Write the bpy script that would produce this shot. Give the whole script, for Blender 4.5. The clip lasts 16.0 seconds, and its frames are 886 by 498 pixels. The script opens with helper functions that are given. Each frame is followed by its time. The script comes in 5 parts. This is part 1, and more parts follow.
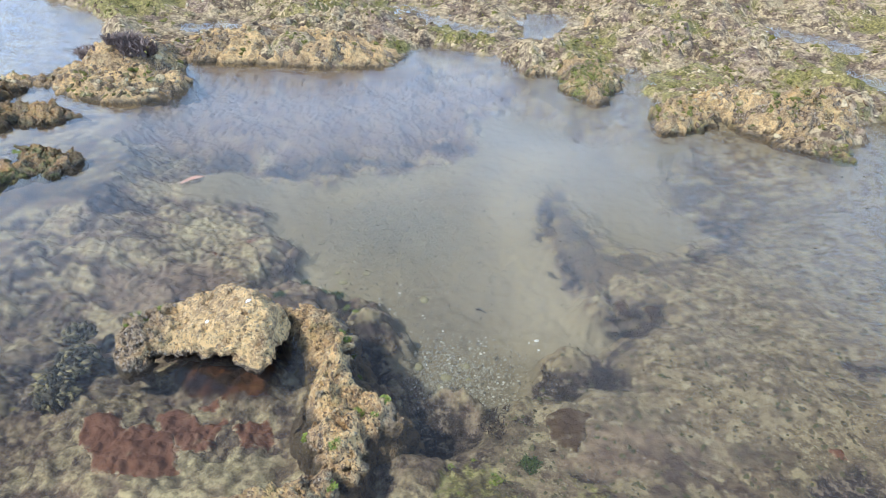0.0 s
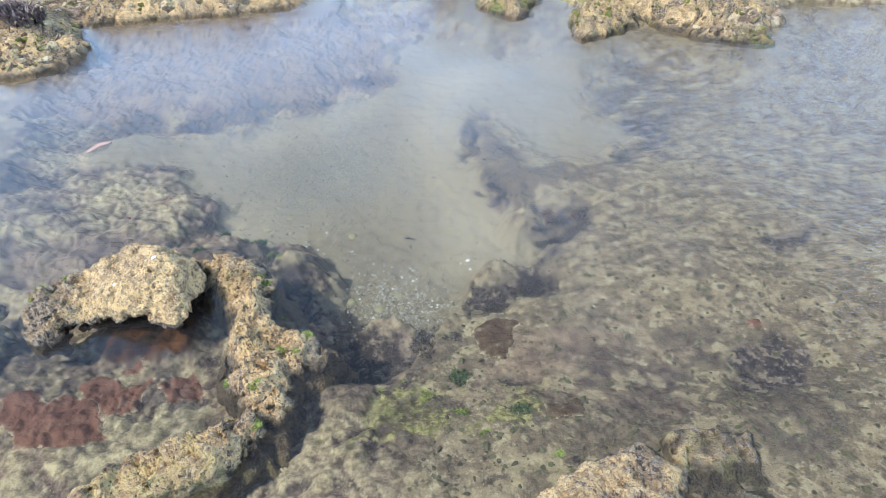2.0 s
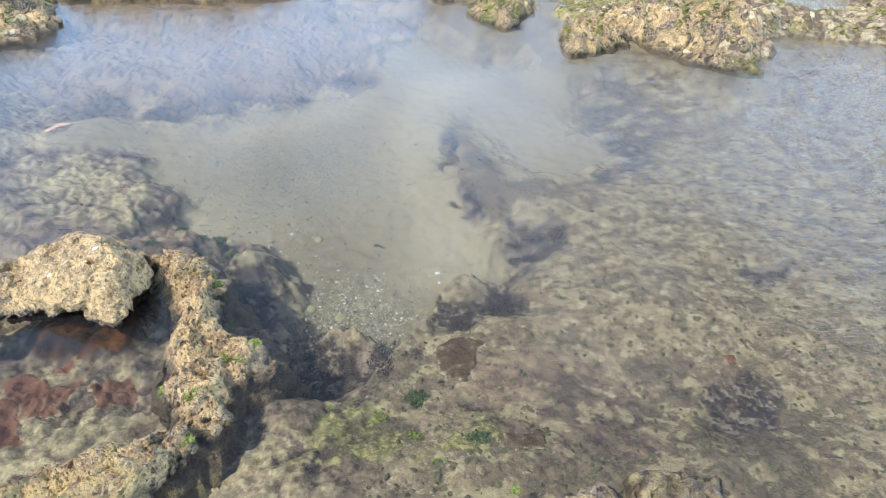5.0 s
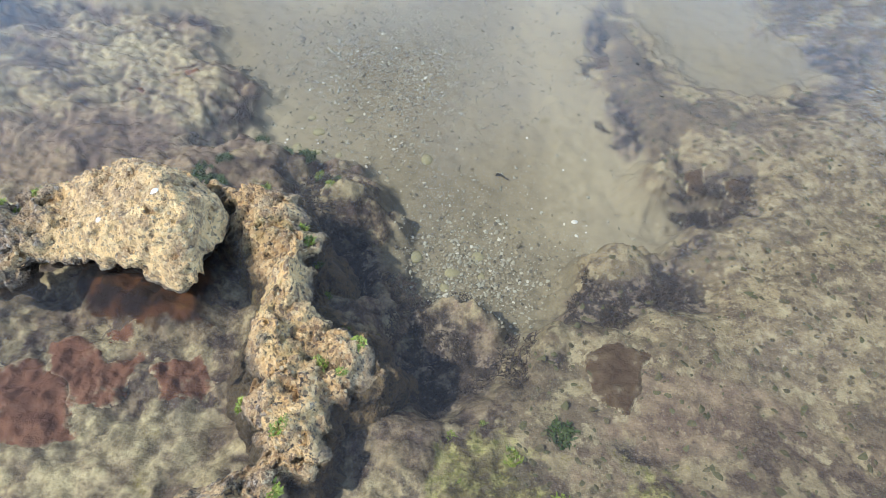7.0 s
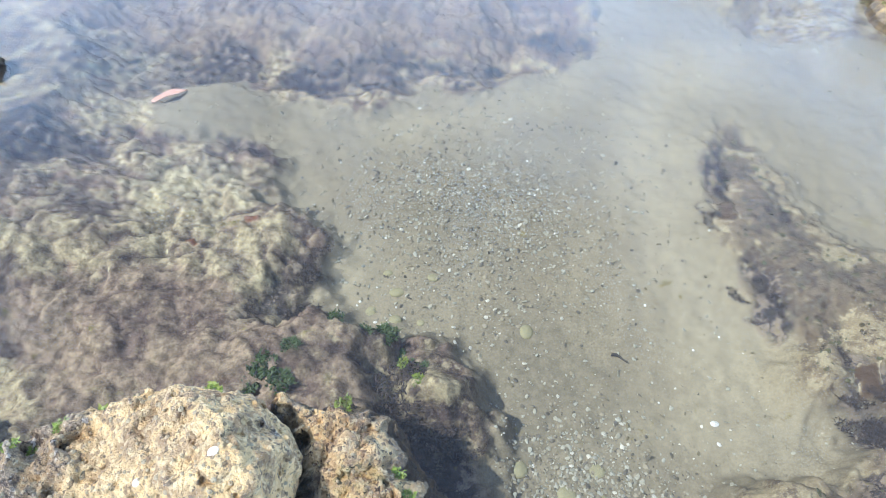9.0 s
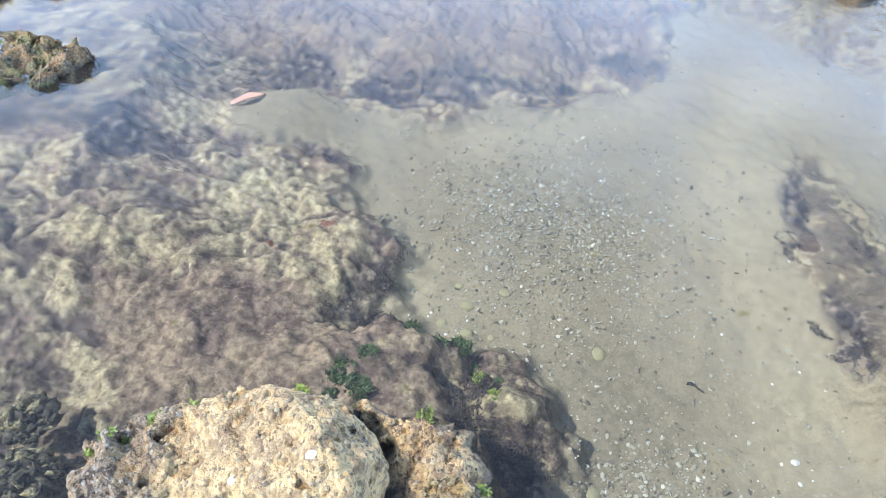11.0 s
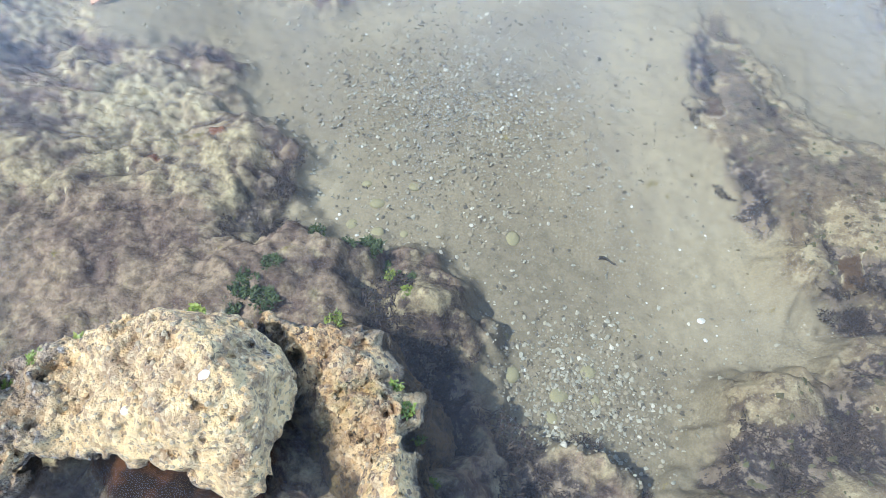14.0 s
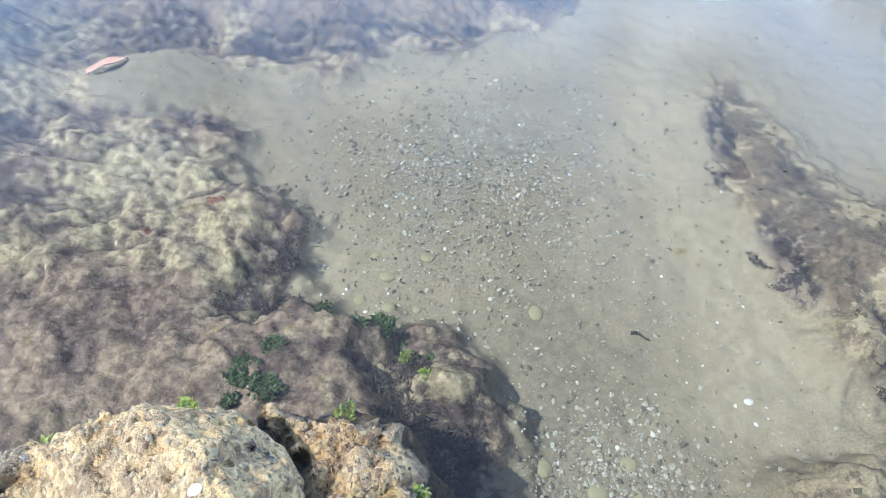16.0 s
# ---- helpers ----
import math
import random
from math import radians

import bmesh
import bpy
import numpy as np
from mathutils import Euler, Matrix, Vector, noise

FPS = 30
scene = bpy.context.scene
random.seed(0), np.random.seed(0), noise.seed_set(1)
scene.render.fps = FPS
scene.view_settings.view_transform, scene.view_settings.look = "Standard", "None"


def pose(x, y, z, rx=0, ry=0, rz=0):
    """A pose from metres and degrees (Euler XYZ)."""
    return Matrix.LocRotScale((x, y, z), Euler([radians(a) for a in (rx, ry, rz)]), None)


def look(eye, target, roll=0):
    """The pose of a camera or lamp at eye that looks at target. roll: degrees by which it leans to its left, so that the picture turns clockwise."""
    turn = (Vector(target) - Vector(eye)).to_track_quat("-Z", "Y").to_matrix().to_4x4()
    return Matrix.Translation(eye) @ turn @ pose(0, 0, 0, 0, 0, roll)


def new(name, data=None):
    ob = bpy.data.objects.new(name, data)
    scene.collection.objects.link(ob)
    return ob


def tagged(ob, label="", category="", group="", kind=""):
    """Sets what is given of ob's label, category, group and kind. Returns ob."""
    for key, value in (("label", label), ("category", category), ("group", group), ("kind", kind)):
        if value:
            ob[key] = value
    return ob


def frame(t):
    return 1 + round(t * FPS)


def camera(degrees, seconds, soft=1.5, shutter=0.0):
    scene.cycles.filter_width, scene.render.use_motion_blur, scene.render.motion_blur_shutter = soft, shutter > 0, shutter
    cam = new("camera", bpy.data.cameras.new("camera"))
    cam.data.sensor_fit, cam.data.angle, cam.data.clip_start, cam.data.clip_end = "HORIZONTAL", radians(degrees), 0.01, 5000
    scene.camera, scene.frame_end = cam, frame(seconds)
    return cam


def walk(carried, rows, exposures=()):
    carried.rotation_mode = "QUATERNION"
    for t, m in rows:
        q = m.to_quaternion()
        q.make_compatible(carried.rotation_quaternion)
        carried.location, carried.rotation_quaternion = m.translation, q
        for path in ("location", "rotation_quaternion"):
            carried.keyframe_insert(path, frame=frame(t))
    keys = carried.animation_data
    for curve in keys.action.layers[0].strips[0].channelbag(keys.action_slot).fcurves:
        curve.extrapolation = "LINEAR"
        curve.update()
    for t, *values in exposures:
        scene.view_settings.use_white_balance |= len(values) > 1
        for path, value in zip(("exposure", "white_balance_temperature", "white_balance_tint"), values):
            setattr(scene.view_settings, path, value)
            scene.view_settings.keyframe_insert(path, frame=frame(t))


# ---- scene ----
cam = camera(71.6, 16.0, 0.8)
PATH = [
    (0, (0.371, 0.071, 1.705), (0.249, 1.746, 0.618), 3.3),
    (0.5, (0.467, 0.159, 1.671), (0.37, 1.789, 0.516), 0.6),
    (1, (0.566, 0.169, 1.653), (0.566, 1.794, 0.487), -1.3),
    (1.5, (0.579, 0.092, 1.616), (0.575, 1.649, 0.361), -1.0),
    (2, (0.598, 0.069, 1.617), (0.581, 1.642, 0.382), -2.5),
    (2.5, (0.574, 0.049, 1.627), (0.478, 1.695, 0.496), 0.2),
    (3, (0.543, 0.024, 1.645), (0.313, 1.672, 0.535), -0.1),
    (3.5, (0.571, 0.013, 1.683), (0.311, 1.697, 0.637), -2.2),
    (4, (0.623, 0.05, 1.614), (0.512, 1.669, 0.446), 0.6),
    (4.2, (0.659, 0.095, 1.594), (0.717, 1.67, 0.363), 2.7),
    (6.3, (0.414, 0.459, 1.512), (0.334, 2.076, 0.337), 5.7),
    (6.5, (0.289, 0.619, 1.515), (0.149, 2.089, 0.166), 8.0),
    (7, (0.335, 0.877, 1.397), (0.234, 2.112, -0.172), 4.2),
    (7.5, (0.395, 1.132, 1.422), (0.274, 2.458, -0.07), 4.4),
    (8, (0.289, 1.232, 1.422), (0.42, 2.698, 0.069), 10.0),
    (8.5, (0.084, 1.32, 1.414), (0.005, 2.749, 0.018), 6.0),
    (9, (-0.01, 1.425, 1.351), (-0.21, 2.779, -0.108), 3.0),
    (11.3, (-0.215, 1.383, 1.336), (-0.554, 2.738, -0.095), 3.9),
    (11.5, (-0.261, 1.346, 1.333), (-0.756, 2.61, -0.137), -0.4),
    (12, (-0.427, 1.235, 1.286), (-1.234, 2.258, -0.231), -5.2),
    (12.5, (-0.514, 1.298, 1.276), (-1.282, 2.271, -0.294), -8.4),
    (13, (-0.409, 1.431, 1.297), (-0.915, 2.649, -0.207), -5.2),
    (13.5, (-0.191, 1.448, 1.272), (-0.293, 2.657, -0.319), 6.9),
    (14, (-0.067, 1.457, 1.283), (-0.119, 2.609, -0.351), 5.3),
    (14.5, (-0.052, 1.471, 1.317), (-0.186, 2.678, -0.272), 1.8),
    (15, (-0.027, 1.523, 1.227), (-0.136, 2.717, -0.374), 0.6),
    (15.5, (0.004, 1.526, 1.213), (-0.095, 2.879, -0.257), 3.8),
    (16, (-0.144, 1.555, 1.161), (-0.198, 2.886, -0.33), 4.7),
]
EXPOSURES = [(0.0, -0.15, 5990, 10), (0.5, 0.09, 5930, 10), (1.0, 0.09, 5890, 10), (2.5, 0.04, 5850, 9.5), (3.5, 0.09, 5980, 10), (6.5, 0.09, 6110, 9.5), (7.0, 0.05, 6060, 10), (7.5, 0.29, 5660, 9), (9.0, 0.39, 5610, 10), (12.0, 0.39, 5660, 11), (14.0, 0.39, 5510, 9.5), (15.0, 0.42, 5460, 9.5), (16.0, 0.34, 5510, 10)]
walk(cam, [(t, look(eye, target, roll)) for t, eye, target, roll in PATH], EXPOSURES)

# ---------------------------------------------------------------- sky and sun
SUN_EL, SUN_AZ = 51.0, 240.0          # degrees; azimuth from +y towards +x
world = bpy.data.worlds.new("sky")
scene.world = world
world.use_nodes = True
wn = world.node_tree.nodes
sky = wn.new("ShaderNodeTexSky")
sky.sky_type, sky.sun_disc = "NISHITA", False
sky.sun_elevation, sky.sun_rotation = radians(SUN_EL), radians(SUN_AZ)
sky.air_density, sky.dust_density, sky.ozone_density = 1.3, 2.0, 1.5
wn["Background"].inputs["Strength"].default_value = 0.15
# bright haze and cloud low in the sky, clear blue above
veil = wn.new("ShaderNodeTexNoise")
veil.inputs["Scale"].default_value, veil.inputs["Detail"].default_value = 3.0, 4
veil.inputs["Distortion"].default_value = 0.6
way = wn.new("ShaderNodeTexCoord").outputs["Generated"]
split = wn.new("ShaderNodeSeparateXYZ")
low = wn.new("ShaderNodeMath")
low.operation = "MULTIPLY_ADD"                 # cover falls with height, broken up by the noise
low.inputs[1].default_value = -2.2
cover = wn.new("ShaderNodeMath")
cover.operation, cover.use_clamp = "ADD", True
cloudy_sky = wn.new("ShaderNodeMix")
cloudy_sky.data_type = "RGBA"
cloudy_sky.inputs[7].default_value = (12.0, 17.0, 24.5, 1)
wl = world.node_tree.links
wl.new(way, veil.inputs["Vector"])
wl.new(way, split.inputs[0])
wl.new(split.outputs["Z"], low.inputs[0])
puffs = wn.new("ShaderNodeMath")
puffs.operation, puffs.inputs[1].default_value = "MULTIPLY", 2.4
wl.new(veil.outputs["Fac"], puffs.inputs[0])
wl.new(puffs.outputs[0], low.inputs[2])
wl.new(low.outputs[0], cover.inputs[0])
cover.inputs[1].default_value = 0.55
wl.new(cover.outputs[0], cloudy_sky.inputs[0])
wl.new(sky.outputs[0], cloudy_sky.inputs[6])
wl.new(cloudy_sky.outputs[2], wn["Background"].inputs["Color"])
sun = new("sun", bpy.data.lights.new("sun", "SUN"))
sun.data.energy, sun.data.angle, sun.data.color = 4.2, radians(0.6), (1.0, 0.90, 0.75)
e, a = radians(SUN_EL), radians(SUN_AZ)
sun.matrix_world = look((0, 0, 0), (-math.cos(e) * math.sin(a), -math.cos(e) * math.cos(a), -math.sin(e)))


# ---------------------------------------------------------------- number helpers
def hash3(i, j, k, seed):
    n = (i * 374761393 + j * 668265263 + k * 2147483647 + seed * 1274126177) & 0xFFFFFFFF
    n = ((n ^ (n >> 13)) * 1274126177) & 0xFFFFFFFF
    return ((n ^ (n >> 16)) & 0xFFFF) / 32767.5 - 1.0


def vnoise(x, y, z, seed=0):
    """Smooth value noise from -1 to 1 on arrays."""
    i, j, k = (np.floor(q).astype(np.int64) for q in (x, y, z))
    u, v, w = x - i, y - j, z - k
    u, v, w = (q * q * q * (q * (q * 6 - 15) + 10) for q in (u, v, w))
    def row(b, c):
        h0, h1 = hash3(i, j + b, k + c, seed), hash3(i + 1, j + b, k + c, seed)
        return h0 + (h1 - h0) * u
    r0 = row(0, 0) + (row(1, 0) - row(0, 0)) * v
    r1 = row(0, 1) + (row(1, 1) - row(0, 1)) * v
    return r0 + (r1 - r0) * w


def fbm(x, y, z=0.0, freq=1.0, octaves=4, seed=0, gain=0.5):
    z = z + 0 * x
    total, amp, norm = 0 * x, 1.0, 0.0
    for o in range(octaves):
        a = 0.6 + o * 1.1                      # turn each octave against the grid
        c, s = math.cos(a), math.sin(a)
        total = total + amp * vnoise((c * x - s * y) * freq + 17.3 * o, (s * x + c * y) * freq - 9.1 * o, z * freq + 3.7 * o, seed + o)
        norm += amp
        amp *= gain
        freq *= 2.03
    return total / norm * 1.6


def ridged(x, y, z=0.0, freq=1.0, octaves=4, seed=0):
    z = z + 0 * x
    total, amp = 0 * x, 1.0
    for o in range(octaves):
        total = total + amp * (1 - 2 * np.abs(fbm(x, y, z, freq, 1, seed + 7 * o) / 1.6))
        amp *= 0.5
        freq *= 2.1
    return total / 1.9


def billow(x, y, freq, seed):
    """Rounded lobes with sharp seams, from 0 to 1, like cauliflower."""
    u, v = x + 0.03 * fbm(x, y, 0, 9, 2, seed + 5), y + 0.03 * fbm(x, y, 0, 9, 2, seed + 6)
    return np.clip(1.5 * np.abs(vnoise(u * freq * 0.8 + v * freq * 0.6, v * freq * 0.8 - u * freq * 0.6, 0 * x, seed)), 0, 1)


def step(lo, hi, v):
    t = np.clip((v - lo) / (hi - lo), 0, 1)
    return t * t * (3 - 2 * t)


def inside(poly, x, y):
    """Distance to a closed outline, negative within it."""
    best = np.full(x.shape, 1e9)
    odd = np.zeros(x.shape, bool)
    for (ax, ay), (bx, by) in zip(poly, poly[1:] + poly[:1]):
        ex, ey = bx - ax, by - ay
        t = np.clip(((x - ax) * ex + (y - ay) * ey) / (ex * ex + ey * ey), 0, 1)
        best = np.minimum(best, (x - ax - t * ex) ** 2 + (y - ay - t * ey) ** 2)
        if ey:
            odd ^= ((ay > y) != (by > y)) & (x < (y - ay) / ey * ex + ax)
    best = np.sqrt(best)
    return np.where(odd, -best, best)


def mesh_from(name, verts, faces, material=None, fields=None, smooth=True):
    """A mesh from arrays of vertices and of three- or four-cornered faces."""
    me = bpy.data.meshes.new(name)
    verts, faces = np.asarray(verts, np.float32), np.asarray(faces, np.int32)
    n, m = faces.shape
    me.vertices.add(len(verts))
    me.vertices.foreach_set("co", verts.ravel())
    me.loops.add(n * m)
    me.loops.foreach_set("vertex_index", faces.ravel())
    me.polygons.add(n)
    me.polygons.foreach_set("loop_start", np.arange(0, n * m, m, dtype=np.int32))
    me.polygons.foreach_set("use_smooth", np.full(n, smooth))
    for key, value in (fields or {}).items():
        me.attributes.new(key, "FLOAT", "POINT").data.foreach_set("value", np.asarray(value, np.float32).ravel())
    me.update(calc_edges=True)
    me.validate()
    if material:
        me.materials.append(material)
    return me


def grid_faces(rows, cols):
    q = np.arange(rows * cols).reshape(rows, cols)
    return np.stack([q[:-1, :-1], q[:-1, 1:], q[1:, 1:], q[1:, :-1]], -1).reshape(-1, 4)


def compact(verts, faces, keep, fields):
    faces = faces[keep]
    used = np.unique(faces)
    index = np.zeros(len(verts), np.int64)
    index[used] = np.arange(len(used))
    return verts[used], index[faces], {k: v[used] for k, v in fields.items()}


# ---------------------------------------------------------------- materials
class Nodes:
    """Short hand for building a node material."""
    def __init__(self, name):
        self.material = bpy.data.materials.new(name)
        self.material.use_nodes = True
        self.tree = self.material.node_tree
        self.shader = self.tree.nodes["Principled BSDF"]

    def add(self, kind, **values):
        node = self.tree.nodes.new(kind)
        for key, value in values.items():
            if key == "op":
                node.operation = value
            elif key == "blend":
                node.blend_type = value
        return node

    def link(self, a, b):
        if isinstance(a, (int, float)):
            b.default_value = a
        elif isinstance(a, tuple):
            b.default_value = (*a, 1.0)[:len(b.default_value)]
        else:
            self.tree.links.new(a, b)

    def coords(self):
        return self.add("ShaderNodeTexCoord").outputs["Object"]

    def noise(self, scale, detail=5.0, rough=0.6, warp=0.0, at=None):
        n = self.add("ShaderNodeTexNoise")
        self.link(at or self.coords(), n.inputs["Vector"])
        n.inputs["Scale"].default_value, n.inputs["Detail"].default_value = scale, detail
        n.inputs["Roughness"].default_value, n.inputs["Distortion"].default_value = rough, warp
        return n.outputs["Fac"]

    def cells(self, scale, feature="F1", out="Distance"):
        n = self.add("ShaderNodeTexVoronoi")
        n.feature = feature
        self.link(self.coords(), n.inputs["Vector"])
        n.inputs["Scale"].default_value = scale
        return n.outputs[out]

    def field(self, name):
        n = self.add("ShaderNodeAttribute")
        n.attribute_name = name
        return n.outputs["Fac"]

    def ramp(self, fac, lo, hi):
        n = self.add("ShaderNodeMapRange")
        n.interpolation_type = "SMOOTHSTEP"
        self.link(fac, n.inputs["Value"])
        n.inputs["From Min"].default_value, n.inputs["From Max"].default_value = lo, hi
        return n.outputs["Result"]

    def math(self, op, a, b):
        n = self.add("ShaderNodeMath", op=op)
        self.link(a, n.inputs[0])
        self.link(b, n.inputs[1])
        return n.outputs[0]

    def mix(self, fac, a, b, blend="MIX"):
        n = self.add("ShaderNodeMix")
        n.data_type, n.blend_type = "RGBA", blend
        self.link(fac, n.inputs[0])
        self.link(a, n.inputs[6])
        self.link(b, n.inputs[7])
        return n.outputs[2]

    def bump(self, height, strength, distance, normal=None):
        n = self.add("ShaderNodeBump")
        self.link(height, n.inputs["Height"])
        n.inputs["Strength"].default_value, n.inputs["Distance"].default_value = strength, distance
        if normal:
            self.link(normal, n.inputs["Normal"])
        return n.outputs["Normal"]

    def finish(self, colour, rough, normal=None, **more):
        self.link(colour, self.shader.inputs["Base Color"])
        self.link(rough, self.shader.inputs["Roughness"])
        if normal:
            self.link(normal, self.shader.inputs["Normal"])
        for key, value in more.items():
            self.shader.inputs[{"specular_ior_level": "Specular IOR Level"}[key]].default_value = value
        return self.material


def reef_material():
    """Sea-bed rock with turf algae, shell sand, green growth, dark weed and dry limestone, told apart by the mesh's fields."""
    m = Nodes("reef_bed")
    big, mid, fine = m.noise(2.6, 4), m.noise(8.5, 5, 0.6), m.noise(38, 5, 0.7)
    patchy, grit = m.noise(18, 7, 0.7), m.noise(140, 3, 0.7)
    def over(colour, noise, lo, hi, most, tint):
        return m.mix(m.math("MULTIPLY", m.ramp(noise, lo, hi), most), colour, tint)
    def dots(colour, scale, share, radius, most, tint):
        """Round spots on a share of the cells."""
        n = m.add("ShaderNodeTexVoronoi")
        m.link(m.coords(), n.inputs["Vector"])
        n.inputs["Scale"].default_value = scale
        tone = m.add("ShaderNodeSeparateColor")
        m.link(n.outputs["Color"], tone.inputs[0])
        spot = m.math("MULTIPLY", m.ramp(n.outputs["Distance"], radius, 0.6 * radius), m.ramp(tone.outputs[0], 1 - share, 1.02 - share))
        return m.mix(m.math("MULTIPLY", spot, most), colour, tint)
    # left of the sand: cream and olive lumps, purple-brown hollows that paint their shade
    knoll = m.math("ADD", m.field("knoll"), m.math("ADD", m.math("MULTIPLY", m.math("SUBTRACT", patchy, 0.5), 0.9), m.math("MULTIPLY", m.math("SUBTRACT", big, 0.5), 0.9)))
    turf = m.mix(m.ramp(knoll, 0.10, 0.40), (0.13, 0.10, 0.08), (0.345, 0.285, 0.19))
    turf = over(turf, m.noise(5.5, 4), 0.50, 0.60, 0.65, m.mix(m.ramp(fine, 0.4, 0.6), (0.17, 0.115, 0.095), (0.29, 0.21, 0.155)))
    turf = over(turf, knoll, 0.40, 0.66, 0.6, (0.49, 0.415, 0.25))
    turf = over(turf, fine, 0.55, 0.63, 0.5, (0.13, 0.098, 0.085))
    turf = over(turf, fine, 0.44, 0.37, 0.5, (0.47, 0.41, 0.27))
    turf = over(turf, grit, 0.62, 0.69, 0.25, (0.62, 0.58, 0.45))
    turf = over(turf, m.noise(3.6, 5, 0.65), 0.52, 0.62, 0.6, m.mix(m.ramp(knoll, 0.1, 0.5), (0.10, 0.075, 0.07), (0.24, 0.175, 0.14)))
    turf = dots(turf, 19, 0.12, 0.22, 0.8, (0.60, 0.54, 0.34))
    turf = dots(turf, 11, 0.14, 0.3, 0.6, (0.07, 0.055, 0.05))
    # right of the sand: beige turf with dark buttons
    calm = m.mix(m.ramp(mid, 0.42, 0.56), (0.2, 0.158, 0.105), (0.335, 0.275, 0.172))
    calm = over(calm, big, 0.52, 0.64, 0.4, (0.22, 0.172, 0.13))
    calm = over(calm, patchy, 0.53, 0.58, 0.85, (0.14, 0.107, 0.082))
    calm = over(calm, patchy, 0.46, 0.40, 0.75, (0.44, 0.38, 0.245))
    calm = over(calm, fine, 0.55, 0.62, 0.5, (0.17, 0.13, 0.095))
    calm = over(calm, fine, 0.44, 0.37, 0.55, (0.44, 0.38, 0.255))
    calm = dots(calm, 26, 0.3, 0.26, 0.85, (0.06, 0.052, 0.034))
    calm = dots(calm, 14, 0.3, 0.27, 0.75, (0.085, 0.072, 0.05))
    calm = over(calm, grit, 0.60, 0.68, 0.5, (0.58, 0.53, 0.40))
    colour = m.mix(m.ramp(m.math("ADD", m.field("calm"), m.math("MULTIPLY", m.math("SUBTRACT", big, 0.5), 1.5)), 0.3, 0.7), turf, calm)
    pink = m.mix(m.ramp(mid, 0.40, 0.60), (0.17, 0.12, 0.096), (0.3, 0.225, 0.16))
    pink = over(pink, patchy, 0.53, 0.60, 0.6, (0.15, 0.105, 0.088))
    # hollows of the pink turf darkened too, as shade in the colour
    pink = over(pink, knoll, 0.12, -0.05, 0.7, (0.14, 0.1, 0.085))
    pink = over(pink, fine, 0.55, 0.62, 0.6, (0.43, 0.35, 0.225))
    pink = over(pink, fine, 0.44, 0.38, 0.65, (0.12, 0.085, 0.075))
    pink = over(pink, grit, 0.60, 0.69, 0.3, (0.55, 0.48, 0.38))
    sand = m.mix(m.ramp(grit, 0.35, 0.65), (0.235, 0.2, 0.135), (0.33, 0.285, 0.195))
    sand = over(sand, big, 0.46, 0.66, 0.4, (0.215, 0.183, 0.132))
    sand = over(sand, fine, 0.57, 0.66, 0.5, (0.15, 0.135, 0.105))
    sand = dots(sand, 34, 0.16, 0.2, 0.6, (0.11, 0.10, 0.075))
    sand = dots(sand, 47, 0.14, 0.2, 0.6, (0.5, 0.47, 0.37))
    silt = m.mix(m.ramp(m.noise(24, 5, 0.6), 0.35, 0.65), (0.34, 0.295, 0.2), (0.42, 0.365, 0.25))
    sand = m.mix(m.math("MULTIPLY", m.field("coarse"), 0.6), sand, m.mix(m.ramp(fine, 0.4, 0.6), (0.15, 0.132, 0.09), (0.25, 0.215, 0.148)))
    sand = m.mix(m.math("MULTIPLY", m.field("silt"), 0.7), sand, silt)
    dry = m.mix(m.ramp(mid, 0.40, 0.58), (0.12, 0.085, 0.058), (0.44, 0.345, 0.205))
    dry = over(dry, big, 0.50, 0.60, 0.6, m.mix(m.ramp(fine, 0.35, 0.6), (0.11, 0.075, 0.065), (0.33, 0.24, 0.18)))
    dry = over(dry, m.noise(1.7, 5, 0.6), 0.48, 0.58, 0.6, (0.40, 0.315, 0.18))
    dry = over(dry, m.noise(3.1, 6, 0.65), 0.53, 0.59, 0.85, (0.085, 0.06, 0.042))
    dry = over(dry, patchy, 0.53, 0.61, 0.6, (0.085, 0.062, 0.045))
    dry = over(dry, fine, 0.54, 0.64, 0.35, (0.50, 0.40, 0.25))
    dry = over(dry, grit, 0.58, 0.68, 0.6, (0.10, 0.08, 0.06))
    dry = over(dry, m.noise(4.3, 5, 0.65), 0.54, 0.62, 0.7, m.mix(m.ramp(fine, 0.4, 0.6), (0.075, 0.068, 0.022), (0.23, 0.20, 0.065)))
    weed = m.mix(m.ramp(patchy, 0.38, 0.62), (0.018, 0.017, 0.026), (0.085, 0.068, 0.072))
    weed = over(weed, patchy, 0.52, 0.57, 0.8, (0.29, 0.235, 0.175))
    weed = over(weed, fine, 0.56, 0.64, 0.6, (0.25, 0.20, 0.16))
    # rust-brown bed, its near-black painted in for the shade under the boulder
    rust_shade = m.mix(m.ramp(mid, 0.42, 0.6), (0.02, 0.01, 0.006), (0.105, 0.042, 0.014))
    green = m.mix(m.ramp(fine, 0.38, 0.62), (0.065, 0.062, 0.018), (0.29, 0.255, 0.075))
    # pale turf, with the shade between its lumps put into the colour
    pale = m.mix(m.ramp(knoll, 0.0, 0.4), (0.27, 0.24, 0.155), (0.53, 0.47, 0.29))
    edge = m.math("ADD", m.math("MULTIPLY", m.math("SUBTRACT", mid, 0.5), 1.8), m.math("MULTIPLY", m.math("SUBTRACT", patchy, 0.5), 1.6))
    def patch(colour, name, tint, most=1.0, lo=0.3, hi=0.7):
        return m.mix(m.math("MULTIPLY", m.ramp(m.math("ADD", m.field(name), edge), lo, hi), most), colour, tint)
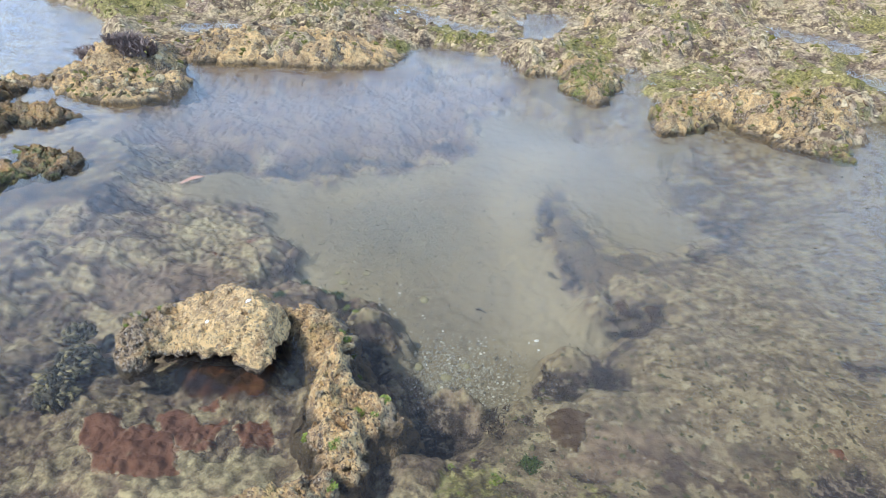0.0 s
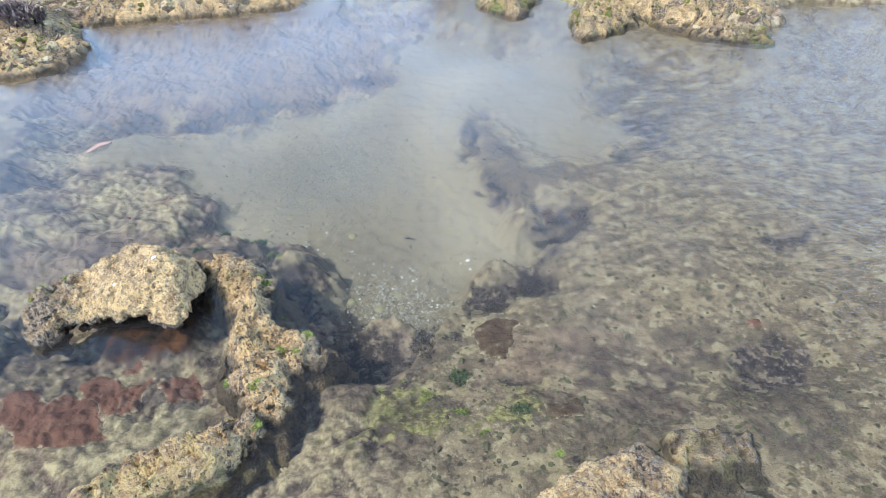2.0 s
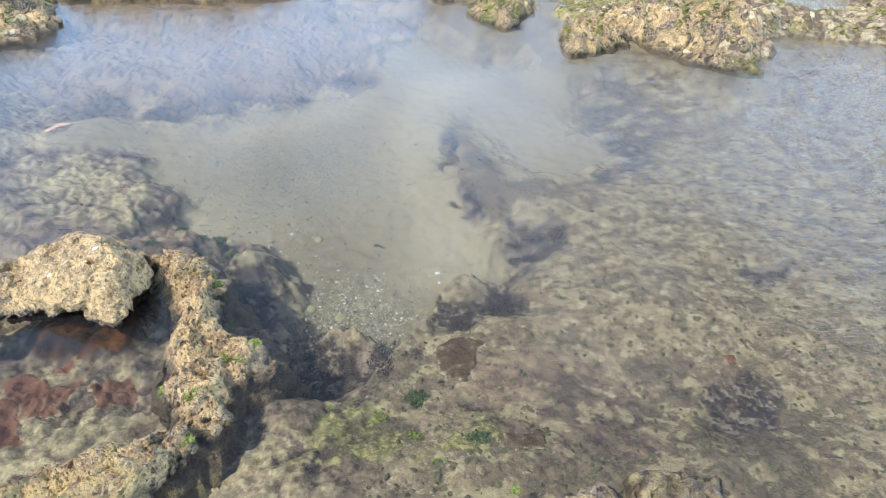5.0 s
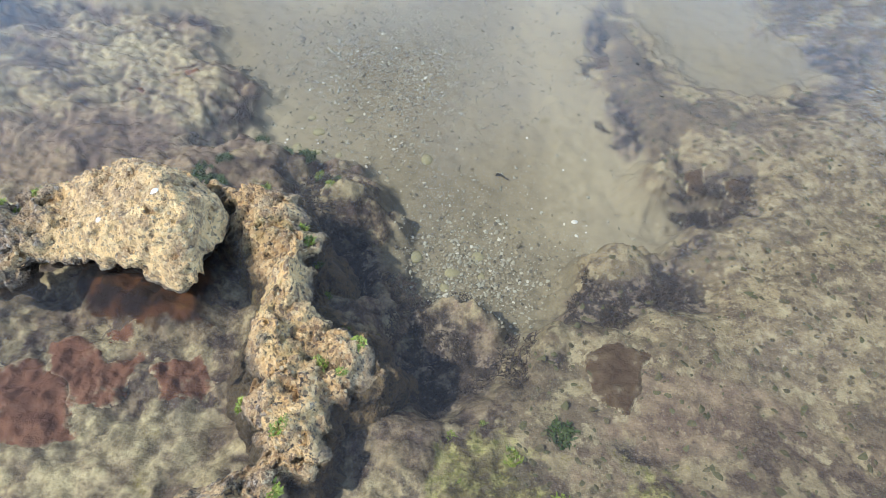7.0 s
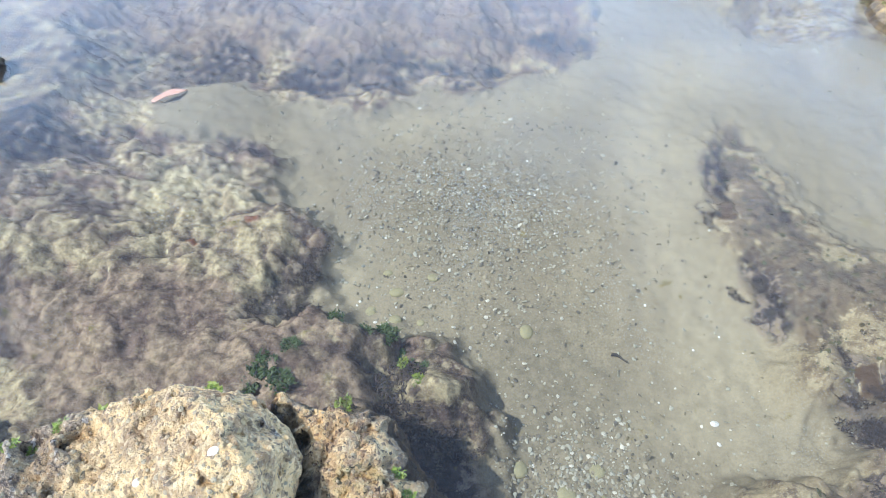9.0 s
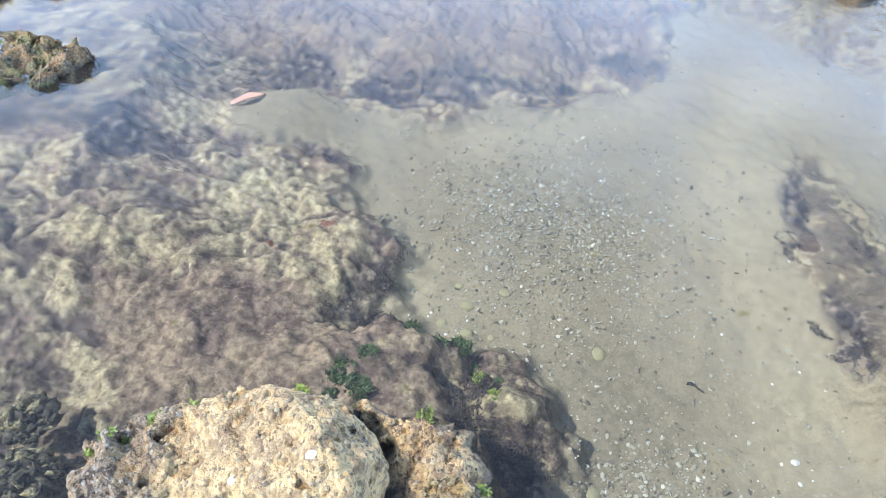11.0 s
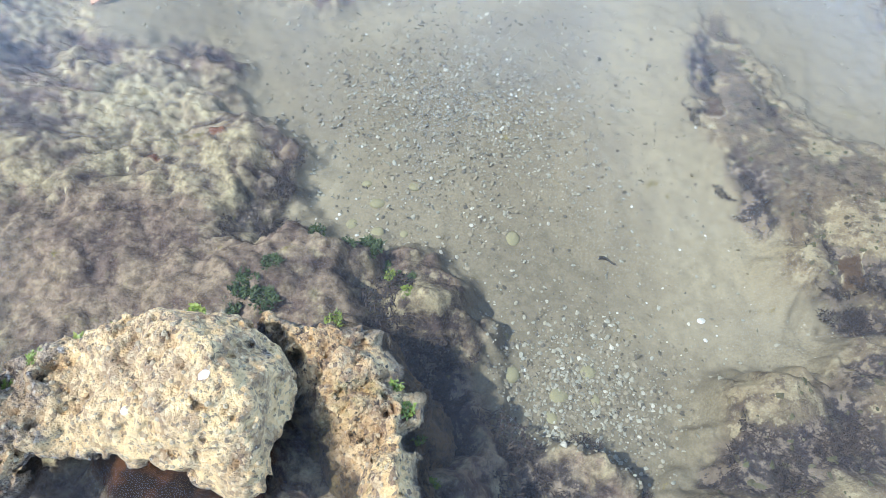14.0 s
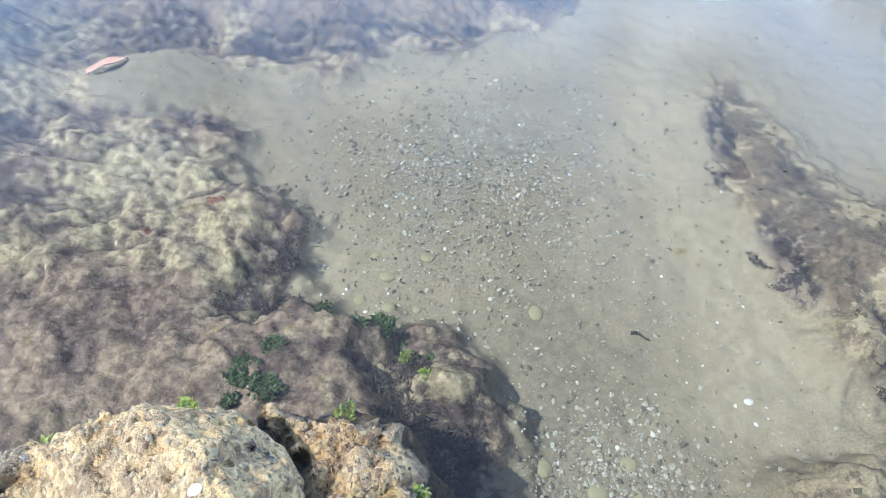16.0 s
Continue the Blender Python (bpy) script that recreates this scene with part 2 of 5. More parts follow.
    # dark mottled bed, also the colour put down for the ridge's shade
    gloom_bed = m.mix(m.ramp(patchy, 0.43, 0.57), (0.04, 0.03, 0.035), (0.2, 0.155, 0.105))
    gloom_bed = over(gloom_bed, mid, 0.53, 0.60, 0.85, (0.42, 0.36, 0.22))
    gloom_bed = over(gloom_bed, grit, 0.60, 0.70, 0.4, (0.5, 0.45, 0.34))
    colour = patch(colour, "pink", pink, 0.8)
    colour = patch(colour, "gloom", gloom_bed, 0.65)
    colour = patch(colour, "pale", pale, 0.42, 0.4, 1.0)
    colour = m.mix(m.field("dry"), colour, dry)
    colour = m.mix(m.field("sand"), colour, sand)
    colour = patch(colour, "weed", weed, 0.9, 0.5, 1.05)
    speckle = m.ramp(m.noise(32, 6, 0.75), 0.36, 0.64)
    speckled = m.mix(1.0, colour, m.mix(speckle, (0.56, 0.54, 0.54), (1.36, 1.36, 1.34)), "MULTIPLY")
    colour = m.mix(m.math("MAXIMUM", m.math("MULTIPLY", m.field("sand"), 0.85), m.math("MULTIPLY", m.field("calm"), 0.6)), speckled, colour)
    colour = patch(colour, "rust_shade", rust_shade)
    moss = m.mix(m.ramp(patchy, 0.46, 0.58), m.mix(0.5, colour, green), m.mix(m.ramp(fine, 0.4, 0.6), (0.16, 0.17, 0.04), (0.52, 0.48, 0.20)))
    colour = patch(colour, "green", m.mix(m.field("dry"), moss, green), 0.75)
    height = m.math("ADD", m.math("ADD", m.math("MULTIPLY", fine, 0.7), m.math("MULTIPLY", grit, 0.12)), m.math("MULTIPLY", patchy, 0.7))
    bare = m.math("SUBTRACT", 1.0, m.math("MULTIPLY", m.field("sand"), 0.75))
    return m.finish(colour, 0.9, m.bump(m.math("MULTIPLY", height, bare), 0.8, 0.014), specular_ior_level=0.2)


def limestone(name, pale=1.0, brown=0.5, specks=0.6, warm=1.0):
    """Pitted reef limestone with barnacle crust: cream and tan grains, brown rubble and painted shade in hollows, algae
    where it is wet or green.
    """
    m = Nodes(name)
    big, mid, fine, grit = m.noise(5, 4), m.noise(20, 5, 0.65, 0.3), m.noise(70, 4, 0.7), m.noise(210, 3, 0.7)
    grain = m.add("ShaderNodeTexVoronoi")
    m.link(m.coords(), grain.inputs["Vector"])
    grain.inputs["Scale"].default_value = 110
    tone = m.add("ShaderNodeSeparateColor")
    m.link(grain.outputs["Color"], tone.inputs[0])
    def over(colour, noise, lo, hi, most, tint):
        return m.mix(m.math("MULTIPLY", m.ramp(noise, lo, hi), most), colour, tint)
    col = m.mix(m.ramp(mid, 0.38, 0.58), (0.38, 0.25 * warm, 0.12 * warm), (0.77 * pale, 0.53 * pale * warm, 0.24 * pale * warm * warm))
    col = over(col, big, 0.50, 0.62, brown, (0.21, 0.15, 0.11))
    col = over(col, tone.outputs[0], 0.55, 1.0, 0.4, (0.86 * pale, 0.675 * pale, 0.37 * pale))
    col = over(col, tone.outputs[1], 0.84, 0.92, specks, (0.19, 0.12, 0.075))
    rubble = m.mix(m.ramp(fine, 0.40, 0.60), (0.085, 0.058, 0.04), (0.40, 0.29, 0.175))
    rubble = over(rubble, tone.outputs[2], 0.8, 0.95, 0.7, (0.52, 0.45, 0.36))
    col = m.mix(m.ramp(m.math("ADD", m.field("brown"), m.math("MULTIPLY", m.math("SUBTRACT", mid, 0.5), 2.4)), 0.35, 0.65), col, rubble)
    col = over(col, fine, 0.59, 0.66, specks, (0.10, 0.073, 0.052))
    col = over(col, m.noise(62, 3, 0.6), 0.60, 0.66, 1.2 * specks, (0.07, 0.052, 0.04))
    col = over(col, grit, 0.60, 0.70, 0.55, (0.74, 0.67, 0.50))
    wet = m.field("wet")
    slime = m.mix(m.ramp(mid, 0.4, 0.6), (0.04, 0.034, 0.028), (0.16, 0.125, 0.08))
    col = m.mix(wet, col, m.mix(0.85, col, slime))
    weedy = m.mix(m.ramp(fine, 0.35, 0.6), (0.06, 0.075, 0.015), (0.26, 0.27, 0.06))
    col = m.mix(m.math("MULTIPLY", m.field("green"), m.ramp(mid, 0.4, 0.6)), col, weedy)
    height = m.math("ADD", m.math("ADD", mid, fine), m.math("SUBTRACT", m.math("MULTIPLY", grit, 0.5), m.math("MULTIPLY", grain.outputs["Distance"], 0.35)))
    return m.finish(col, m.math("SUBTRACT", 0.9, m.math("MULTIPLY", wet, 0.5)), m.bump(height, 1.0, 0.02))


def water_material():
    m = Nodes("sea_water")
    tree = m.tree
    tree.nodes.remove(m.shader)
    out = tree.nodes["Material Output"]
    at = m.add("ShaderNodeMapping")
    at.inputs["Scale"].default_value = (1.0, 2.1, 1.0)
    at.inputs["Rotation"].default_value = (0, 0, radians(-25))
    m.link(m.coords(), at.inputs["Vector"])
    axes = m.add("ShaderNodeSeparateXYZ")
    m.link(m.coords(), axes.inputs[0])
    drift = m.math("MULTIPLY", m.math("SUBTRACT", m.noise(0.6, 2, 0.5, 0.4), 0.5), 2.4)
    slant = m.math("ADD", axes.outputs["X"], m.math("MULTIPLY", m.math("SUBTRACT", axes.outputs["Y"], 2.5), 0.5))
    gust = m.ramp(m.math("ADD", slant, drift), 1.05, 2.2)      # breeze roughens the open side
    far = m.math("MULTIPLY", m.ramp(m.math("ADD", axes.outputs["Y"], drift), 3.4, 5.5), 0.5)
    breeze = m.math("ADD", 0.07, m.math("MAXIMUM", gust, far))
    ripple = m.math("MULTIPLY", m.noise(40, 2, 0.5, 0.5, at.outputs[0]), m.math("MULTIPLY", breeze, 0.9))
    swell = m.math("MULTIPLY", m.noise(4.5, 2, 0.5, 0.3, at.outputs[0]), m.math("ADD", 0.04, m.math("MULTIPLY", breeze, 0.12)))
    normal = m.bump(m.math("ADD", ripple, swell), 0.3, 0.02)
    fresnel = m.add("ShaderNodeFresnel")
    fresnel.inputs["IOR"].default_value = 1.333
    m.link(normal, fresnel.inputs["Normal"])
    clear = m.add("ShaderNodeBsdfTransparent")
    clear.inputs["Color"].default_value = (0.93, 0.96, 0.95, 1)
    cloudy = m.add("ShaderNodeBsdfDiffuse")
    cloudy.inputs["Color"].default_value = (0.54, 0.58, 0.64, 1)
    body = m.add("ShaderNodeMixShader")
    body.inputs[0].default_value = 0.017
    m.link(clear.outputs[0], body.inputs[1])
    m.link(cloudy.outputs[0], body.inputs[2])
    shine = m.add("ShaderNodeBsdfGlossy")
    shine.inputs["Roughness"].default_value = 0.06
    m.link(normal, shine.inputs["Normal"])
    mixed = m.add("ShaderNodeMixShader")
    m.link(fresnel.outputs[0], mixed.inputs[0])
    m.link(body.outputs[0], mixed.inputs[1])
    m.link(shine.outputs[0], mixed.inputs[2])
    m.link(mixed.outputs[0], out.inputs["Surface"])
    return m.material


REEF = reef_material()
STONE = limestone("limestone", 1.04, 0.2, 0.6, 0.98)
FAR_STONE = limestone("sunlit_limestone", 1.03, 0.4, 0.28, 0.98)
RIDGE_STONE = limestone("ridge_limestone", 1.06, 0.32, 0.8, 0.95)
LEDGE_STONE = limestone("ledge_limestone", 0.85, 0.8, 0.45)
ISLET_STONE = limestone("islet_limestone", 0.72, 0.6, 0.6, 0.9)
WATER = water_material()

# ---------------------------------------------------------------- plan of the shore
SAND = [(0.94, 4.65), (0.78, 4.93), (0.47, 5.05), (0.2, 4.82), (0.27, 4.34), (0.06, 4.0), (-0.12, 3.9), (-0.28, 3.76), (-0.46, 3.77), (-0.55, 3.62), (-0.68, 3.54), (-0.9, 3.55),
        (-1.24, 3.58), (-1.46, 3.49), (-1.55, 3.31), (-1.38, 3.17), (-1.31, 3.17), (-1.15, 3.25), (-1.0, 3.29), (-0.9, 3.11), (-0.87, 2.98), (-0.75, 2.9), (-0.63, 2.85), (-0.6, 2.73),
        (-0.61, 2.6), (-0.66, 2.49), (-0.58, 2.54), (-0.42, 2.52), (-0.31, 2.51), (-0.14, 2.51), (-0.04, 2.41), (0.02, 2.28), (0.06, 2.08), (0.13, 1.97), (0.36, 1.95), (0.5, 1.82),
        (0.59, 1.96), (0.67, 2.11), (0.75, 2.25), (0.94, 2.29), (1.01, 2.33), (1.16, 2.4), (1.19, 2.48), (1.11, 2.56), (0.94, 2.51), (0.9, 2.61), (0.92, 2.83), (0.84, 2.9),
        (0.78, 3.08), (0.72, 3.26), (0.73, 3.62), (0.8, 3.79), (0.89, 3.86), (0.97, 3.57), (1.02, 3.35), (1.1, 3.25), (1.24, 3.18), (1.39, 3.12), (1.68, 3.29), (1.82, 3.46),
        (1.64, 3.54), (1.47, 3.58), (1.5, 3.99), (1.87, 4.47), (1.31, 4.52)]
SILT = [[(0.45, 2.35), (0.6, 2.7), (0.42, 3.1), (0.35, 3.6), (0.45, 4.3), (1.1, 4.45), (0.95, 4.1), (0.7, 3.85), (0.64, 3.3), (0.78, 2.9), (0.86, 2.6), (0.7, 2.35)],
        [(-0.62, 3.45), (-0.4, 3.6), (-0.1, 3.75), (0.3, 4.1), (0.1, 3.7), (-0.3, 3.5)], [(-0.64, 2.6), (-0.62, 2.85), (-0.5, 2.9), (-0.48, 2.7)]]
COARSE = [[(-0.1, 1.85), (0.55, 1.8), (0.75, 2.25), (0.5, 2.5), (0.3, 2.75), (-0.05, 2.75), (-0.2, 2.5), (0.0, 2.3)], [(-0.5, 2.95), (-0.45, 3.3), (0.1, 3.45), (0.2, 3.1), (0.05, 2.85)]]
LAND = [(-90, 90), (-90, 7.4), (-8, 7.6), (-5.5, 7.6), (-4.3, 7.0), (-3.8, 6.5), (-3.4, 5.8), (-2.8, 5.5), (-2.4, 5.5), (-1.94, 5.56), (-1.28, 5.64),
        (-0.61, 5.8), (-0.63, 6.16), (-0.37, 6.61), (-0.19, 6.61), (0.17, 6.39), (0.55, 6.29), (0.65, 5.9), (0.92, 5.9), (1.2, 6.1), (1.39, 5.7),
        (1.53, 5.62), (1.79, 5.3), (2.0, 4.95), (2.3, 4.95), (2.5, 4.7), (2.94, 4.6), (3.18, 4.75), (3.3, 5.2), (3.6, 5.3), (4.5, 5.0), (7, 5.1), (90, 5), (90, 90)]
POOLS = [[(0.65, 8.41), (1.19, 8.42), (0.93, 7.32), (0.64, 6.98)],
         [(-0.79, 8.25), (-0.29, 7.62), (0.28, 7.52), (0.26, 7.24), (-0.2, 7.31), (-0.66, 7.8)],
         [(3.77, 8.63), (4.29, 8.35), (4.57, 7.77), (4.27, 7.52), (3.98, 7.72)],
         [(-3.03, 6.6), (-2.59, 6.82), (-2.55, 6.57), (-2.93, 6.45)],
         [(1.58, 6.28), (1.77, 6.14), (1.73, 5.87), (1.5, 5.55), (1.59, 6.0)],
         [(4.09, 6.67), (4.6, 6.5), (4.5, 6.0), (4.0, 6.12)],
         [(-8.4, 9.93), (-7.29, 9.87), (-6.08, 9.57), (-4.77, 10.24), (-4.27, 8.84), (-5.12, 8.48), (-5.56, 7.84), (-8.5, 7.9)]]
# dark weed beds, as outlines; those beside ridge and lobe paint shade too
HEDGE_SHADE = [(-0.35, 2.36), (-0.28, 2.41), (-0.2, 2.28), (-0.04, 2.25), (0.04, 2.11), (0.07, 2.04), (0.08, 1.9), (-0.04, 1.88), (-0.12, 2.0), (-0.18, 2.11), (-0.25, 2.23)]
LOBE_SHADE = [(-0.76, 2.75), (-0.67, 2.84), (-0.59, 2.71), (-0.6, 2.56), (-0.65, 2.44), (-0.78, 2.46), (-0.74, 2.6)]
KNOB = [(0.99, 2.63), (1.04, 2.86), (1.09, 2.86), (1.1, 2.72), (1.2, 2.66), (1.34, 2.67), (1.3, 2.45), (1.2, 2.37), (1.1, 2.39), (1.05, 2.48), (1.02, 2.58)]
FRONT = [(0.65, 2.02), (0.71, 2.13), (0.9, 2.15), (0.96, 2.2), (1.11, 2.12), (1.07, 2.01), (0.89, 1.96), (0.81, 1.87), (0.7, 1.88), (0.61, 1.94)]
FRONT_FOOT = [(0.52, 1.75), (0.64, 1.84), (0.71, 1.83), (0.7, 1.7), (0.58, 1.66)]
SLOPE = [(-0.38, 2.52), (-0.25, 2.35), (-0.02, 2.2), (0.1, 2.05), (0.12, 2.2), (0.05, 2.38), (-0.1, 2.54)]
LOW = [(0.06, 1.84), (0.1, 1.99), (0.34, 2.0), (0.52, 1.86), (0.5, 1.72), (0.43, 1.63), (0.29, 1.54), (0.15, 1.56), (0.1, 1.67)]
RIM = [[(0.72, 3.66), (0.79, 3.71), (0.82, 3.32), (0.75, 3.19), (0.71, 3.23)], [(0.77, 3.08), (0.85, 3.06), (0.96, 2.87), (0.9, 2.77), (0.82, 2.83)],
       [(0.94, 3.62), (1.01, 3.37), (1.04, 3.15), (0.98, 3.16), (0.94, 3.31)]]
WEED = RIM + [HEDGE_SHADE, LOBE_SHADE, KNOB, FRONT, FRONT_FOOT, LOW,
        [(-1.65, 3.71), (-1.5, 3.99), (-1.32, 3.95), (-1.22, 3.79), (-0.9, 3.86), (-0.69, 4.09), (-0.5, 4.0), (-0.4, 4.0), (-0.13, 4.04), (-0.12, 3.94), (-0.28, 3.8), (-0.47, 3.82),
         (-0.58, 3.64), (-0.81, 3.56), (-1.22, 3.66), (-1.47, 3.52)],
        [(-0.16, 4.29), (0.11, 4.45), (0.36, 4.42), (0.25, 4.23), (0.01, 4.23)],
        [(-1.99, 3.1), (-1.85, 3.19), (-1.55, 3.12), (-1.43, 2.96), (-1.61, 2.88), (-1.8, 2.81)],
        [(-1.19, 3.25), (-1.01, 3.29), (-0.99, 3.2), (-1.14, 3.17)],
        [(1.11, 2.41), (1.25, 2.42), (1.14, 2.27), (1.03, 2.22), (0.98, 2.22)],
        [(1.6, 3.65), (1.73, 3.57), (2.03, 3.65), (2.04, 3.47), (1.84, 3.35), (1.67, 3.38)],
        [(1.97, 3.42), (1.95, 3.28), (1.61, 3.05), (1.41, 2.96), (1.41, 3.04), (1.62, 3.15)],
        [(2.0, 2.26), (2.14, 2.32), (2.32, 2.37), (2.23, 2.19), (2.03, 2.13)],
        [(1.59, 1.57), (1.68, 1.67), (1.81, 1.66), (1.91, 1.59), (1.83, 1.41), (1.57, 1.39)],
        [(0.74, 1.52), (0.93, 1.53), (0.92, 1.45), (0.79, 1.46)],
        [(-1.58, 1.76), (-1.45, 1.85), (-1.28, 1.72), (-1.18, 1.5), (-1.36, 1.42), (-1.42, 1.6)]]
GREEN = [[(0.28, 1.45), (0.41, 1.52), (0.52, 1.45), (0.52, 1.32), (0.33, 1.28)], [(0.72, 1.39), (0.88, 1.46), (0.9, 1.36), (0.82, 1.29), (0.7, 1.28)],
         [(-0.3, 6.6), (0.3, 6.5), (0.2, 7.1), (-0.4, 7.2)], [(1.0, 6.2), (1.5, 6.3), (1.5, 7.0), (1.0, 7.0)],
         [(1.7, 5.3), (2.2, 5.7), (2.0, 6.2), (1.6, 5.9)], [(2.0, 5.3), (2.3, 5.5), (2.2, 5.9), (1.9, 5.8)], [(3.2, 6.2), (4.6, 6.0), (4.4, 6.5), (3.4, 6.7)]]
PALE = [[(-0.45, 1.37), (-0.34, 1.42), (-0.28, 1.33), (-0.36, 1.27), (-0.48, 1.28)],
        [(-0.66, 1.45), (-0.5, 1.38), (-0.34, 1.51), (-0.24, 1.28), (-0.5, 1.15), (-0.75, 1.2)],
        [(-1.42, 2.85), (-1.36, 3.1), (-1.11, 3.12), (-0.92, 3.09), (-0.87, 2.91), (-0.96, 2.78), (-0.96, 2.69), (-1.18, 2.81), (-1.32, 2.75)],
        [(-1.22, 2.62), (-1.25, 2.81), (-1.14, 2.81), (-1.03, 2.58), (-1.12, 2.56)], [(-1.13, 3.35), (-1.0, 3.42), (-0.73, 3.25), (-0.72, 3.16), (-0.94, 3.23)],
        [(-1.44, 3.49), (-1.22, 3.58), (-1.07, 3.46), (-1.2, 3.29), (-1.34, 3.22)], [(-0.19, 2.34), (-0.1, 2.34), (-0.04, 2.28), (-0.1, 2.24), (-0.16, 2.27)],
        [(-0.83, 2.61), (-0.76, 2.64), (-0.71, 2.58), (-0.73, 2.54), (-0.79, 2.54)], [(0.3, 4.85), (0.5, 5.0), (0.75, 4.9), (0.85, 4.65), (0.5, 4.4), (0.3, 4.4)]]
PINK = [[(-1.52, 2.39), (-1.21, 2.5), (-0.87, 2.58), (-0.74, 2.4), (-0.61, 2.38), (-0.38, 2.4), (-0.25, 2.27), (-0.3, 2.1), (-0.71, 2.0), (-1.05, 2.0), (-1.32, 2.12)],
        [(0.6, 1.4), (0.9, 1.75), (1.5, 1.6), (1.4, 1.2)],
        [(-2.3, 3.8), (-1.7, 3.75), (-0.3, 4.0), (0.25, 4.35), (0.15, 4.9), (0.6, 5.6), (-0.6, 5.7), (-2.2, 5.4)]]
# mottled dark bed; the patches east of the ridge also paint its shade
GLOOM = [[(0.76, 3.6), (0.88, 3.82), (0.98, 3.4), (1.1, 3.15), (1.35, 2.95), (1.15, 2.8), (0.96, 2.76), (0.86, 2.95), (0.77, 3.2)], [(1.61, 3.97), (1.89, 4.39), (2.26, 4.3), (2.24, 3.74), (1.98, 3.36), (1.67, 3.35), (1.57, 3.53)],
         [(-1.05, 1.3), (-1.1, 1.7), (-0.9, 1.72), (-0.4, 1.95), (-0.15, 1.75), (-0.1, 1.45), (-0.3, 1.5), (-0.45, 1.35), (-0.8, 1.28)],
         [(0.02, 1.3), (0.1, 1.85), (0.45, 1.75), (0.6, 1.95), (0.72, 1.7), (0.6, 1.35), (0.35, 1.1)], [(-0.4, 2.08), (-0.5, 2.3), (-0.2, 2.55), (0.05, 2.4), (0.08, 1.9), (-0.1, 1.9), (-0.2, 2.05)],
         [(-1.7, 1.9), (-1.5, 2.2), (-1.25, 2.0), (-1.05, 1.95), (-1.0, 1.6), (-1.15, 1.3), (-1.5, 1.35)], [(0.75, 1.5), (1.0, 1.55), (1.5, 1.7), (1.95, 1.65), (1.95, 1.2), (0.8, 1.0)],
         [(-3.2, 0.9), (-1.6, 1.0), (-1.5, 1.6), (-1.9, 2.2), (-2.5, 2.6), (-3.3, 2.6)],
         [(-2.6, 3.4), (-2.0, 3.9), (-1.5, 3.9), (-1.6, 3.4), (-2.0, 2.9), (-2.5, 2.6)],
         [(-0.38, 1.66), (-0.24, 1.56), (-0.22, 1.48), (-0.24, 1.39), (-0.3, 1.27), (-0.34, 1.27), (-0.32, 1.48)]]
# rusty bed under the boulder's arch, coloured dark as if shaded
RUST_SHADE = [[(-0.82, 1.8), (-0.74, 1.9), (-0.45, 1.95), (-0.38, 1.8), (-0.38, 1.67), (-0.57, 1.65), (-0.73, 1.69)]]

# rocks that rise from the pool
TONGUE = [(1.62, 4.96), (1.66, 4.6), (1.96, 4.71), (2.09, 4.82), (2.25, 5.05), (1.85, 5.2)]
TOE = [(2.28, 4.82), (2.5, 4.52), (2.7, 4.41), (2.94, 4.36), (3.02, 4.55), (2.6, 4.7)]
SPIT = [(0.92, 5.83), (0.97, 5.43), (1.14, 5.15), (1.28, 5.14), (1.39, 5.46), (1.5, 5.66), (1.4, 6.1), (1.0, 6.3)]
BLOCK = [(2.0, 4.98), (2.25, 4.9), (2.5, 4.7), (2.94, 4.62), (3.18, 4.75), (3.28, 5.15), (2.9, 5.45), (2.3, 5.5), (1.9, 5.35)]
ISLET_A = [(-1.93, 1.19), (-1.83, 1.23), (-1.78, 1.26), (-1.77, 1.2), (-1.88, 1.13)]
ISLET_B = [(-3.06, 2.25), (-3.08, 2.42), (-3.08, 2.58), (-2.93, 2.47), (-2.89, 2.32)]
ISLET_C = [(-3.5, 1.9), (-3.12, 2.06), (-2.92, 1.99), (-2.73, 1.94), (-2.67, 1.76), (-2.65, 1.67), (-3.2, 1.5)]
ISLET_D = [(-2.68, 1.98), (-2.55, 2.06), (-2.43, 2.12), (-2.2, 2.16), (-2.14, 2.09), (-2.14, 1.97), (-2.24, 1.92), (-2.42, 1.94)]
ISLET_E = [(-3.77, 4.35), (-3.36, 4.5), (-3.27, 4.37), (-3.29, 4.12), (-2.87, 3.97), (-2.56, 3.98), (-2.82, 3.75), (-2.94, 3.55), (-2.8, 3.1), (-3.1, 2.9), (-3.8, 3.2)]
ISLET_F = [(-2.62, 2.78), (-2.55, 3.1), (-2.55, 3.28), (-2.38, 3.36), (-2.18, 3.3), (-2.16, 3.12), (-2.4, 2.88)]


def cells(x, y, size, seed):
    """Distance to the nearest of scattered points, and that point's own random value."""
    i0, j0 = np.floor(x / size).astype(np.int64), np.floor(y / size).astype(np.int64)
    best, own = np.full(x.shape, 9.0), np.zeros(x.shape)
    for di in (-1, 0, 1):
        for dj in (-1, 0, 1):
            i, j = i0 + di, j0 + dj
            cx, cy = i + 0.5 + 0.45 * hash3(i, j, 0 * i, seed), j + 0.5 + 0.45 * hash3(i, j, 0 * i + 1, seed)
            d = np.hypot(x / size - cx, y / size - cy)
            near = d < best
            best, own = np.where(near, d, best), np.where(near, hash3(i, j, 0 * i + 2, seed), own)
    return best, own


def beds(outlines, x, y, soft, wobble):
    f = 0 * x
    for p in outlines:
        f = np.maximum(f, step(soft, -soft, inside(p, x, y) + wobble))
    return f


